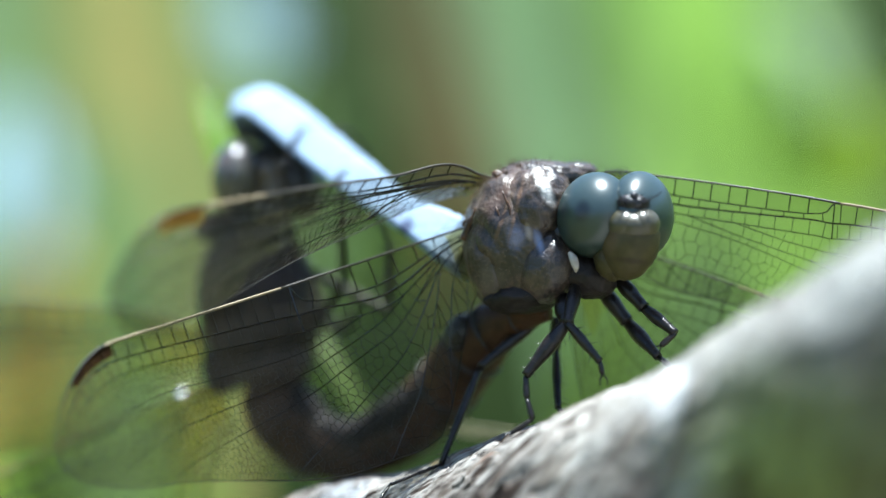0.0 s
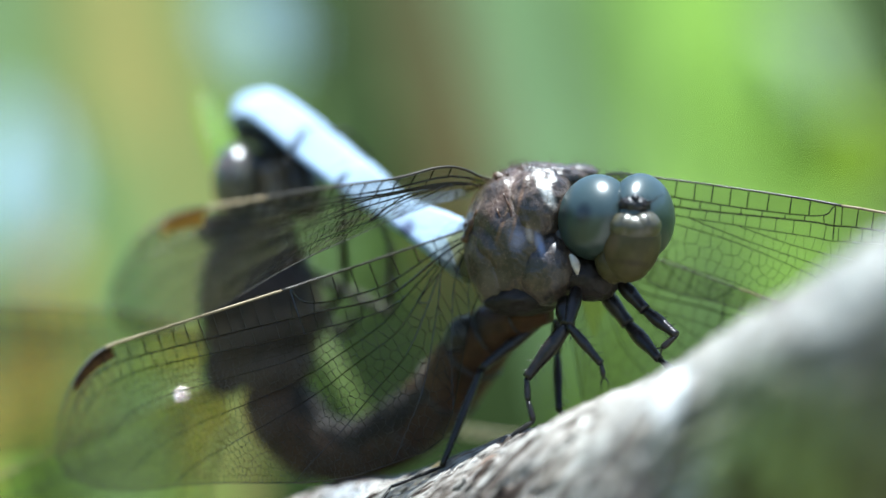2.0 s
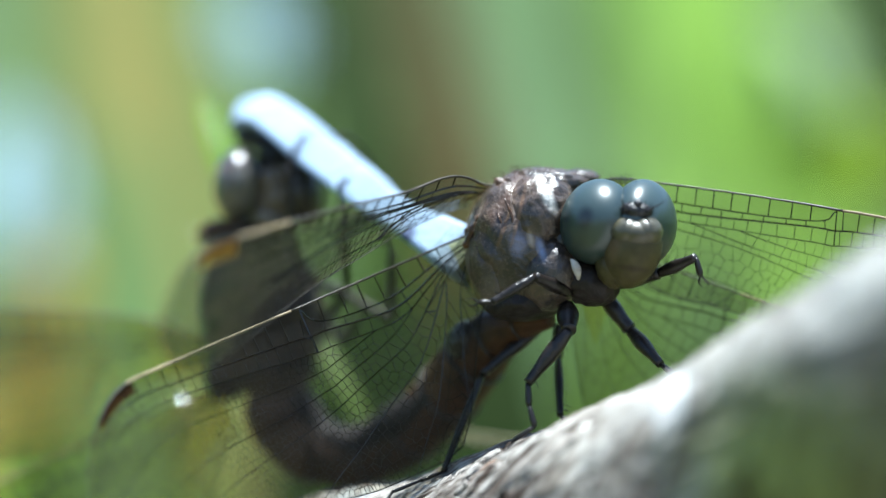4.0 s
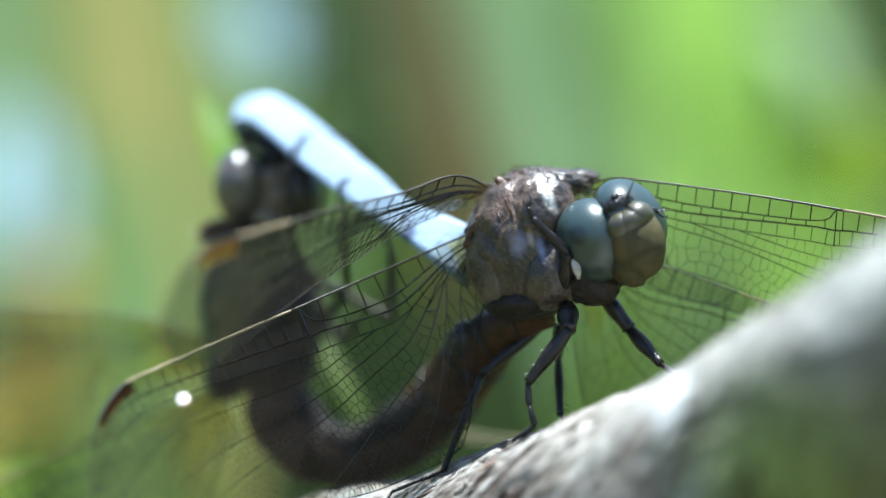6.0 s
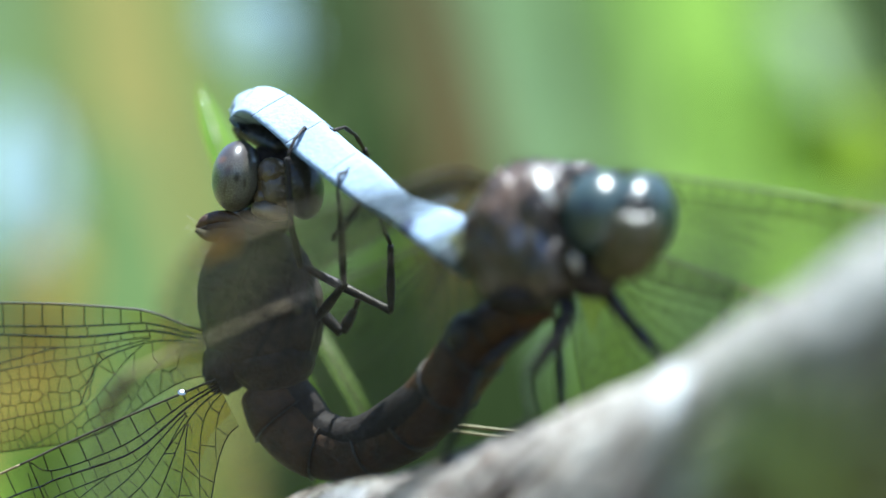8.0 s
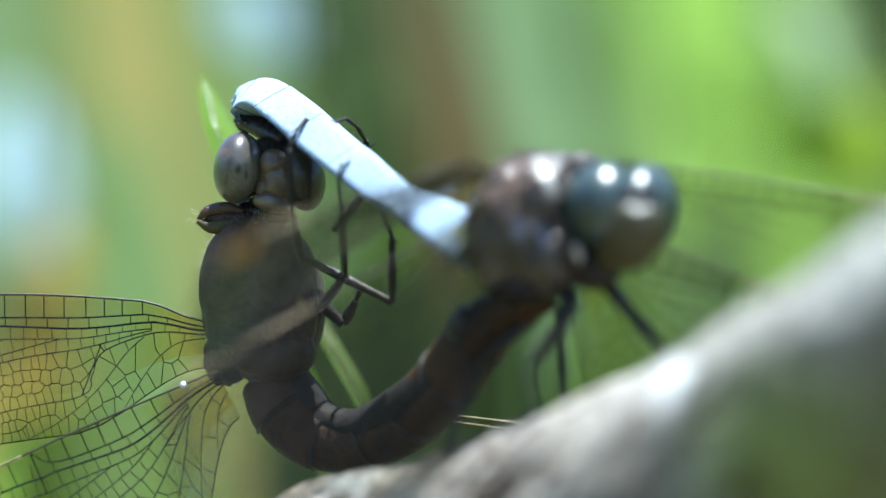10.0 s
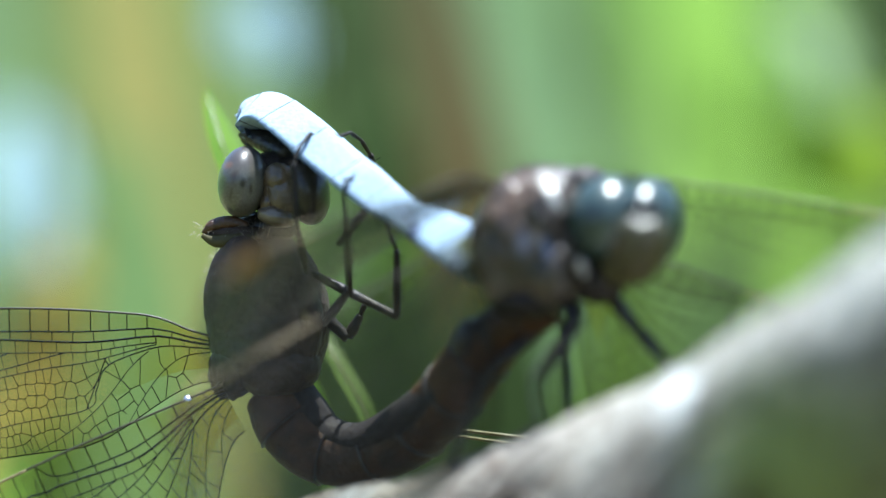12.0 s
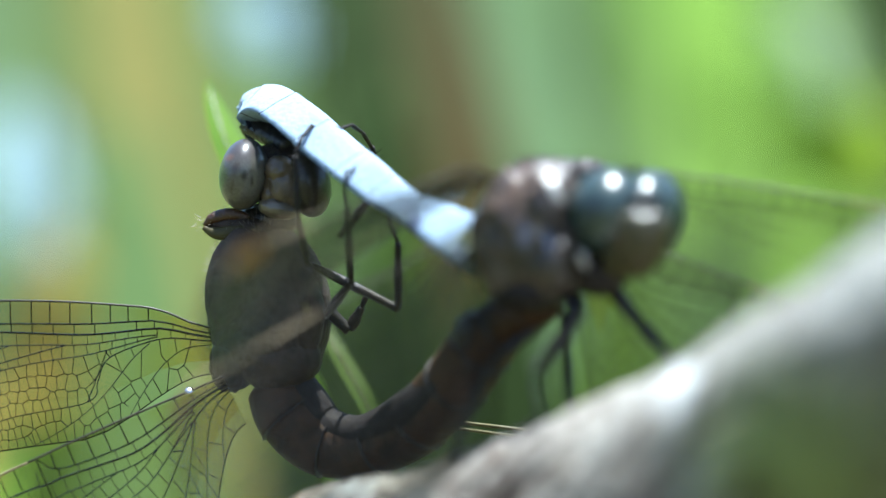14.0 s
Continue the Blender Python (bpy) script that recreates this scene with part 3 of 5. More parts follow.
    for lift in (0.03, -0.03):
        rows = []
        for i in range(steps + 1):
            s = mark + 0.11 * i / steps
            rows.append([sb.verts.new(at(s, w, lift)) for w in (0.0, lo * 0.5, lo)])
        for p, q in zip(rows, rows[1:]):
            for k in range(2):
                sb.faces.new((p[k], q[k], q[k + 1], p[k + 1]))
    part("pterostigma", sb, stigma_mat, film, "coloured cell near the wing tip", pivot=pivot, local=True)

    if amber:
        ab = bmesh.new()
        rows = []
        for i in range(9):
            s = amber * i / 8
            rows.append([ab.verts.new(at(s, 0.02 + 0.68 * k / 6, 0.012)) for k in range(7)])
        for p, q in zip(rows, rows[1:]):
            for k in range(6):
                ab.faces.new((p[k], q[k], q[k + 1], p[k + 1]))
        part("amber_root", ab, M_FILM_AMBER, film, "amber film at the wing root", pivot=pivot, local=True)
    return film


def wing_pose(parent, root, tip, behind):
    """The pose, in the parent's space, of a wing from root to tip (stage mm) whose trailing edge lies in the direction behind."""
    root, tip, behind = Vector(root), Vector(tip), Vector(behind)
    x = (tip - root).normalized()
    y = -behind
    y = (y - x * y.dot(x)).normalized()
    z = x.cross(y)
    m = Matrix((x, y, z)).transposed().to_4x4()
    m.translation = (root - ORIGIN[parent]) * MM
    return m


# ---- legs ----
def leg(parent, points, radii, mat=None, spines=0, seed=1, name="leg", claw=0.9, pivot=None):
    """points: hip, knee, ankle, then the foot's joints. The thigh is the part, shin and foot its pieces."""
    mat = mat or M_LEG
    rng = random.Random(seed)
    hip, knee, ankle = [Vector(p) for p in points[:3]]
    r0, r1, r2 = (r * 0.8 for r in radii)

    def limb(a, b, ra, rb, bulge=1.15):
        mid = a.lerp(b, 0.4)
        q = a.lerp(b, 0.75)
        return tube([(*a, ra * 0.8, ra * 0.8), (*mid, ra * bulge, ra * bulge), (*q, (ra + rb) / 2, (ra + rb) / 2), (*b, rb * 1.1, rb * 1.1)],
                    up=(0.3, -0.8, 0.5), sides=10, per=4)

    thigh = part(name, limb(hip, knee, r0, r1), mat, parent, pivot=pivot or hip)
    shin = limb(knee, ankle, r1, r2)
    way = (ankle - knee)
    side = way.cross(Vector((0, 1, 0))).normalized()
    for i in range(spines):
        t = 0.15 + 0.8 * i / spines
        p = knee.lerp(ankle, t)
        for sgn in (1, -1):
            d = (side * sgn + Vector((0, -0.5 + 0.4 * rng.random(), 0)) + way.normalized() * 0.6).normalized()
            prism(shin, p, p + d * rng.uniform(0.6, 0.95), 0.05, 0.008)
    for i in range(90):
        t = rng.random()
        p = hip.lerp(knee, t) if i % 2 else knee.lerp(ankle, t)
        d = Vector((rng.gauss(0, 1), rng.gauss(0, 1), rng.gauss(0, 1))).normalized()
        prism(shin, p, p + d * ((r0 if i % 2 else r2) + rng.uniform(0.12, 0.3)), 0.014, 0.004)
    part("shin", shin, mat, thigh)
    foot = bmesh.new()
    last = ankle
    for i, p in enumerate(points[3:]):
        p = Vector(p)
        r = r2 * (0.85 - 0.08 * i)
        tube([(*last, r * 0.7, r * 0.7), (*last.lerp(p, 0.7), r, r), (*p, r * 0.8, r * 0.8)], up=(0.3, -0.8, 0.5), sides=8, per=3, bm=foot)
        last = p
    if len(points) > 3:
        d = (Vector(points[-1]) - Vector(points[-2])).normalized()
        s = d.cross(Vector((0, 1, 0))).normalized()
        for sgn in (1, -1):
            mid = last + d * 0.4 * claw + s * sgn * 0.25 * claw
            prism(foot, last, mid, 0.07, 0.05)
            prism(foot, mid, mid + d * 0.3 * claw - s * sgn * 0.05 + Vector((0, 0, -0.25 * claw)), 0.05, 0.01)
    part("foot", foot, mat, thigh, "clawed foot")
    return thigh


def fuzz(parent, centre, radii, turn, count, length, seed, name="hair", mat=None, keep=None):
    """Short fine hair on a rounded body."""
    rng = random.Random(seed)
    bm = bmesh.new()
    m = pose(*centre, *turn)
    m3 = m.to_3x3()
    while count:
        n = Vector((rng.gauss(0, 1), rng.gauss(0, 1), rng.gauss(0, 1))).normalized()
        if keep and not keep(n):
            continue
        count -= 1
        p = m @ Vector((n.x * radii[0], n.y * radii[1], n.z * radii[2]))
        d = m3 @ Vector((n.x / radii[0], n.y / radii[1], n.z / radii[2])).normalized()
        d = (d + Vector((rng.uniform(-0.5, 0.5), rng.uniform(-0.5, 0.5), rng.uniform(-0.3, 0.5)))).normalized()
        prism(bm, p - d * 0.1, p + d * length * rng.uniform(0.5, 1.2), 0.009, 0.003)
    return tagged(part(name, bm, mat or M_HAIR, parent, "short fine hair"), kind="stuff")


# ---- ground and distance ----
def ground():
    bm = bmesh.new()
    n = 60
    size = [((i / n) * 2 - 1) for i in range(n + 1)]
    xs = [math.copysign(abs(v) ** 3 * 400, v) for v in size]
    grid = [[bm.verts.new((x, y, 0.03 * noise.noise(Vector((x * 2.1, y * 2.1, 3.0))) - 0.03)) for y in xs] for x in xs]
    for i in range(n):
        for k in range(n):
            bm.faces.new((grid[i][k], grid[i + 1][k], grid[i + 1][k + 1], grid[i][k + 1]))
    me = bpy.data.meshes.new("ground")
    bm.to_mesh(me)
    bm.free()
    me.materials.append(material("damp soil and moss", (0.10, 0.12, 0.04), (0.06, 0.04, 0.02), 0.95, 160, 14, 0.6, spec=0.2))
    ob = new("ground", me)
    return tagged(ob, "damp brown soil with moss under the plants", "ground", kind="structure")


ground()


def bank():
    """A grassy bank far behind that closes the view."""
    bm = bmesh.new()
    cols, rows = 48, 16
    grid = []
    for i in range(cols + 1):
        a = -math.pi * 0.5 + math.pi * i / cols
        line = []
        for k in range(rows + 1):
            h = k / rows
            r = 2.6 + 1.8 * h + 0.25 * noise.noise(Vector((a * 3, h * 4, 0.7)))
            line.append(bm.verts.new((math.sin(a) * r, math.cos(a) * r, -0.05 + 1.5 * math.sin(h * 1.5) + 0.2 * noise.noise(Vector((a * 5, h * 5, 5.2))) * h)))
        grid.append(line)
    for i in range(cols):
        for k in range(rows):
            bm.faces.new((grid[i][k], grid[i + 1][k], grid[i + 1][k + 1], grid[i][k + 1]))
    me = bpy.data.meshes.new("backdrop")
    bm.to_mesh(me)
    bm.free()
    me.materials.append(material("grassy bank", (0.10, 0.19, 0.04), (0.05, 0.07, 0.02), 0.9, 30, 4, 0.6, spec=0.2))
    tagged(new("backdrop", me), "grassy green bank far behind the plants", "bank", kind="structure")


bank()


# ---- plants behind ----
def blade(name, foot, way, length, width, mat, lean=0.0, bend=0.15, face=0.0, label="", category="leaf", group="", seed=0):
    """A long leaf: a folded strip with midrib. foot in stage mm; way: its lean in the picture plane (degrees), face: its turn about its length."""
    bm = bmesh.new()
    n = 18
    rows = []
    rng = random.Random(seed)
    for i in range(n + 1):
        t = i / n
        half = width / 2 * (0.55 + 0.45 * ease(t * 4)) * (1 - max(0.0, (t - 1) * length / 40 + 1) ** 2) + 0.02 * width
        x = math.sin(bend * t * t * 2) * length * 0.35
        z = t * length * (1 - 0.12 * abs(bend) * t)
        fold = 0.18 * half
        wob = 0.03 * width * math.sin(t * 9 + seed)
        row = []
        for u in (-1, -0.5, 0, 0.5, 1):
            row.append((x + u * half + wob, -fold * (1 - abs(u)), z))
        rows.append(row)
    top = [[bm.verts.new(p) for p in r] for r in rows]
    for i in range(n):
        for k in range(4):
            bm.faces.new((top[i][k], top[i][k + 1], top[i + 1][k + 1], top[i + 1][k]))
    m = pose(0, 0, 0, 0, way, face)
    ob = thing(name, foot, label, category, group)
    rib = bmesh.new()
    tube([(*r[2][:1], r[2][1] - 0.01 * width, r[2][2], 0.03 * width * (1.05 - i / n), 0.02 * width) for i, r in enumerate(rows)], up=(0, 1, 0), sides=6, per=1, bm=rib)
    for mesh in (bm, rib):
        for v in mesh.verts:
            p = m @ v.co
            p.y += lean * p.z * p.z / length
            v.co = p
    part("leaf_blade", bm, mat, ob, local=True)
    part("midrib", rib, mat, ob, local=True)
    return ob


def leaf_mat(name, base, dark, t=0.5):
    return material(name, base, dark, 0.8, 300, 25, 0.2, through_light=t, stretch=(1, 1, 0.25), spec=0.08)


B_LIME = leaf_mat("lime leaf", (0.235, 0.375, 0.06), (0.18, 0.31, 0.046), 0.4)
B_GREEN = leaf_mat("green leaf", (0.125, 0.19, 0.062), (0.095, 0.15, 0.048), 0.4)
B_SAGE = leaf_mat("sage leaf", (0.155, 0.23, 0.105), (0.12, 0.185, 0.082), 0.4)
B_MOSS = leaf_mat("mossy leaf", (0.105, 0.165, 0.026), (0.08, 0.13, 0.02), 0.4)
# pale colour that stands in for bright light between the plants
B_PALE = leaf_mat("bright patch leaf", (0.33, 0.445, 0.49), (0.26, 0.36, 0.40), 0.4)
B_SILVER = leaf_mat("silvery green leaf", (0.33, 0.43, 0.23), (0.27, 0.36, 0.19), 0.4)
B_YOUNG = leaf_mat("young yellow green leaf", (0.30, 0.42, 0.035), (0.24, 0.35, 0.028), 0.4)
B_OCHRE = leaf_mat("ochre leaf", (0.37, 0.285, 0.07), (0.30, 0.23, 0.056), 0.4)
B_FADED = leaf_mat("fading leaf", (0.24, 0.215, 0.064), (0.19, 0.17, 0.05), 0.4)
B_YELLOW = leaf_mat("yellow green leaf", (0.16, 0.205, 0.065), (0.125, 0.165, 0.05), 0.4)
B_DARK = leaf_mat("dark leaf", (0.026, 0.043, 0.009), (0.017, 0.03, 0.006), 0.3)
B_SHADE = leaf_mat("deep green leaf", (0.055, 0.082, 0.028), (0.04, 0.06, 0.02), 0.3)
B_BROWN = leaf_mat("brown dead stalk", (0.070, 0.048, 0.016), (0.048, 0.034, 0.012), 0.3)

GROUND_Z = -400.0


def stand(x, y, top, width, mat, label, way=0.0, bend=0.0, seed=0, group="blades behind the dragonflies", lean=0.6):
    """A blade rooted in the ground whose tip comes up to the height top."""
    length = (top - GROUND_Z) / max(0.3, math.cos(radians(way)))
    foot_x = x + math.tan(radians(way)) * GROUND_Z
    blade("grass_blade", (foot_x, y - lean * GROUND_Z ** 2 / length, GROUND_Z - 8), way, length + 8, width, mat, lean, bend, random.Random(seed).uniform(-9, 9), label, "leaf", group, seed)


def broad_leaf(centre, length, width, way, face, mat, label, seed=0, group="broad leaves behind the dragonflies", tilt=-50):
    """An oval leaf with a midrib on a thin stalk rooted in the ground; centre in stage mm."""
    ob = thing("broad_leaf", (centre[0], centre[1] + 4, GROUND_Z - 5), label, "leaf", group)
    m = pose(*centre, tilt, way, face)
    bm = bmesh.new()
    n, k = 16, 8
    grid = []
    for i in range(n + 1):
        t = i / n
        half = width / 2 * math.sin(math.pi * min(max(t, 0.01), 0.99)) ** 0.7
        line = []
        for j in range(k + 1):
            u = j / k * 2 - 1
            line.append(bm.verts.new(m @ Vector((u * half, -0.12 * half * (1 - abs(u)) + 0.05 * length * (t - 0.5) ** 2 * 4 + 0.02 * width * math.sin(t * 14 + u * 3 + seed), (t - 0.5) * length))))
        grid.append(line)
    for i in range(n):
        for j in range(k):
            bm.faces.new((grid[i][j], grid[i][j + 1], grid[i + 1][j + 1], grid[i + 1][j]))
    part("leaf_blade", bm, mat, ob)
    low = m @ Vector((0, 0, -length / 2))
    part("stalk", tube([(*ORIGIN[ob], 0.8, 0.8), (ORIGIN[ob].x * 0.5 + low.x * 0.5, low.y + 3, (low.z + GROUND_Z) / 2, 0.7, 0.7), (*low, 0.5, 0.5), (*(m @ Vector((0, -0.4, length * 0.45))), 0.15, 0.15)], up=(0, 1, 0), sides=8), B_GREEN, ob)
    return ob


BEHIND = "behind the dragonflies"
FAR_PLANTS = (
    # x, distance, top, width, material, label, lean
    (-61.6, 300, 120, 19.0, B_SAGE, "grey green grass blade " + BEHIND, -10),
    (-48.6, 310, 120, 17.8, B_YELLOW, "yellow green grass blade " + BEHIND, -14),
    (-33.1, 300, 120, 17.5, B_YELLOW, "yellow green grass blade " + BEHIND, -14),
    (-21.1, 310, 120, 14.9, B_GREEN, "tall green grass blade " + BEHIND, -12),
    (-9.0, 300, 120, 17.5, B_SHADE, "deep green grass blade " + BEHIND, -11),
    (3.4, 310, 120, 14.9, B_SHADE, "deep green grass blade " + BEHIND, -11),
    (14.3, 300, 120, 17.5, B_SAGE, "grey green grass blade " + BEHIND, -12),
    (29.4, 310, 120, 19.3, B_GREEN, "tall green grass blade " + BEHIND, -12),
    (43.5, 300, 120, 19.0, B_LIME, "sunlit lime green blade " + BEHIND, -10),
    (60.6, 310, 120, 17.8, B_GREEN, "tall green grass blade " + BEHIND, -10),
)
MID_PLANTS = (
    (-37.5, 200, 120, 6.0, B_YELLOW, "yellow green grass blade " + BEHIND, -12),
    (-33.5, 190, 120, 6.0, B_SAGE, "grey green grass blade " + BEHIND, -22),
    (-27.0, 175, 120, 8.0, B_FADED, "fading ochre grass blade " + BEHIND, -12),
    (-19.3, 200, 120, 4.8, B_YELLOW, "yellow green grass blade " + BEHIND, -14),
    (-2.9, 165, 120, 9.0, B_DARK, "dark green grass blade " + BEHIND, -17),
    (4.0, 160, 120, 7.5, B_BROWN, "dead brown stalk " + BEHIND, -9),
    (8.2, 180, 120, 4.0, B_GREEN, "tall green grass blade " + BEHIND, -12),
    (13.2, 180, 120, 7.4, B_SAGE, "grey green grass blade " + BEHIND, -14),
    (23.7, 190, 120, 6.4, B_GREEN, "tall green grass blade " + BEHIND, -13),
    (50.0, 150, 120, 8.5, B_DARK, "dark green grass blade " + BEHIND, -16),
)
LOW_PLANTS = (
    (-38.5, 190, 3.5, 22.0, B_OCHRE, "low ochre leaf " + BEHIND, 5),
    (-30.0, 185, 20.0, 11.5, B_GREEN, "low green leaf " + BEHIND, -8),
    (-36.0, 160, -18.0, 16.0, B_LIME, "low bright green leaf " + BEHIND, 14),
    (-25.0, 165, -13.7, 10.5, B_MOSS, "low mossy green leaf " + BEHIND, -14),
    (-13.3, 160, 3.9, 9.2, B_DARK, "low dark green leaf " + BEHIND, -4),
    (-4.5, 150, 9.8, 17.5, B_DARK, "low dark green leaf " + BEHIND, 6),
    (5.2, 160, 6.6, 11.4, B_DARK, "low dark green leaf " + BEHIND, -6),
    (15.4, 170, 7.2, 12.8, B_MOSS, "low mossy green leaf " + BEHIND, -8),
    (25.7, 175, 7.7, 14.7, B_GREEN, "low green leaf " + BEHIND, 9),
)
for i, (x, y, top, width, mat, label, way) in enumerate(FAR_PLANTS + MID_PLANTS + LOW_PLANTS):
    low = top < 50
    stand(x, y - 22 * low, top, width, mat, label, way, seed=i + 3, lean=(0.5 if x < -24 else 0.22) if low else 0.5)
# the B_PALE leaves are added in place of bright patches of light
broad_leaf((-43.2, 185.00, 8.0), 27, 10, 4, 10, B_PALE, "pale leaf standing in for a bright patch " + BEHIND, 1)
broad_leaf((-37.5, 166.00, -8.2), 24, 10, 84, 10, B_OCHRE, "broad ochre leaf " + BEHIND, 11)
broad_leaf((-36.0, 140.00, -21.0), 24, 12, 72, 10, B_MOSS, "broad mossy green leaf " + BEHIND, 12)
broad_leaf((-15.99, 160.00, -23.33), 15, 9, 20, 10, B_DARK, "broad dark green leaf " + BEHIND, 13)
broad_leaf((-4.6, 118.00, -0.2), 9, 5, 62, 10, B_MOSS, "broad mossy green leaf " + BEHIND, 14)
broad_leaf((-18.6, 170.00, 22.3), 15, 7, -30, 10, B_PALE, "pale leaf standing in for a bright patch " + BEHIND, 2)
broad_leaf((30.5, 190.00, 18.0), 24, 13, -25, -15, B_LIME, "broad sunlit lime green leaf " + BEHIND, 3)
broad_leaf((38.8, 172.00, 9.6), 20, 12, -50, 10, B_YOUNG, "broad young yellow green leaf " + BEHIND, 4)
broad_leaf((35.8, 175.00, 19.6), 19, 7.0, -20, 10, B_SILVER, "broad silvery green leaf " + BEHIND, 5)
broad_leaf((11.96, 210.00, 20.19), 17, 4, -20, 10, B_SAGE, "narrow grey green leaf " + BEHIND, 6)


# ---- branch ----
def branch():
    path = [(*(-26.06, 60.00, -88.76), 8, 8), (*(-26.70, 36.00, -47.75), 8, 8), (*(-14.5, 19.00, -33.0), 8, 8), (*(-7.00, 12.50, -23.4), 8.2, 8.2), (*(-0.81, 6.60, -21.80), 8.5, 8.5),
            (*(5.55, 2.00, -19.88), 9, 9), (*(11.94, -4.00, -17.39), 9.3, 9.3), (*(17.86, -12.00, -14.64), 9.8, 9.8),
            (*(23.71, -22.00, -11.01), 10.3, 10.3), (*(29.37, -32.00, -7.20), 10.8, 10.8), (*(38.50, -45.00, -1.06), 11, 11)]
    foot = (path[0][0] - 30, path[0][1] + 20, GROUND_Z - 15, 9, 9)
    path = [foot] + path
    ob = thing("branch", BRANCH_BASE, "weathered grey branch with rough peeling bark", "branch")

    def bark(a, t):
        u = t * 110
        c, s = math.cos(a), math.sin(a)
        v = 0.05 * noise.noise(Vector((c * 2.2, s * 2.2, u * 0.14)))
        v += 0.012 * noise.noise(Vector((c * 11, s * 11, u * 0.5)))
        v += 0.006 * noise.noise(Vector((c * 30, s * 30, u * 1.2)))
        crack = abs(noise.noise(Vector((c * 6 + 0.3 * s, s * 6, u * 0.16 + 4))))
        return 1 + v - 0.035 * max(0.0, 1 - crack * 12)

    per = 40
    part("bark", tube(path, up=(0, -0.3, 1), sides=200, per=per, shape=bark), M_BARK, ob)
    rows = smooth_path(path, per)
    rng = random.Random(77)
    for k in range(70):
        i = rng.randrange(int(per * 4.2), int(per * 8.6))
        here, way = Vector(rows[i][:3]), (Vector(rows[i + 2][:3]) - Vector(rows[i - 2][:3])).normalized()
        side = way.cross(Vector((0, -0.3, 1))).normalized()
        top = side.cross(way)
        a = rng.uniform(0.1, 1.0) * math.pi
        out = side * math.cos(a) + top * math.sin(a)
        across = way.cross(out).normalized()
        grain = (way * 0.87 - across * 0.5).normalized()
        across = grain.cross(out).normalized()
        r = rows[i][3] * bark(a, i / (len(rows) - 1))
        long, wide = rng.uniform(0.8, 2.6), rng.uniform(0.2, 0.55)
        bm = bmesh.new()
        n = 6
        lines = []
        for q in range(n + 1):
            f = q / n
            lift = r - 0.06 + 0.55 * f * f * rng.uniform(0.5, 1.0) * wide
            w = wide * math.sin(math.pi * (0.12 + 0.8 * f)) ** 0.6 * rng.uniform(0.75, 1.1)
            c = here + out * lift + grain * (f - 0.5) * long
            lines.append([bm.verts.new(c - across * w), bm.verts.new(c + out * 0.07), bm.verts.new(c + across * w), bm.verts.new(c - out * 0.05)])
        for p, q in zip(lines, lines[1:]):
            for e in range(4):
                bm.faces.new((p[e], p[(e + 1) % 4], q[(e + 1) % 4], q[e]))
        bm.faces.new(lines[0])
        bm.faces.new(lines[-1][::-1])
        part("bark_flake", bm, M_BARK, ob)
    return ob


branch()

# ---- the male ----
male = thing("dragonfly", (4.77, 5.00, 0.54), "blue male dragonfly with teal eyes perched on the branch", "dragonfly", "mating dragonflies")


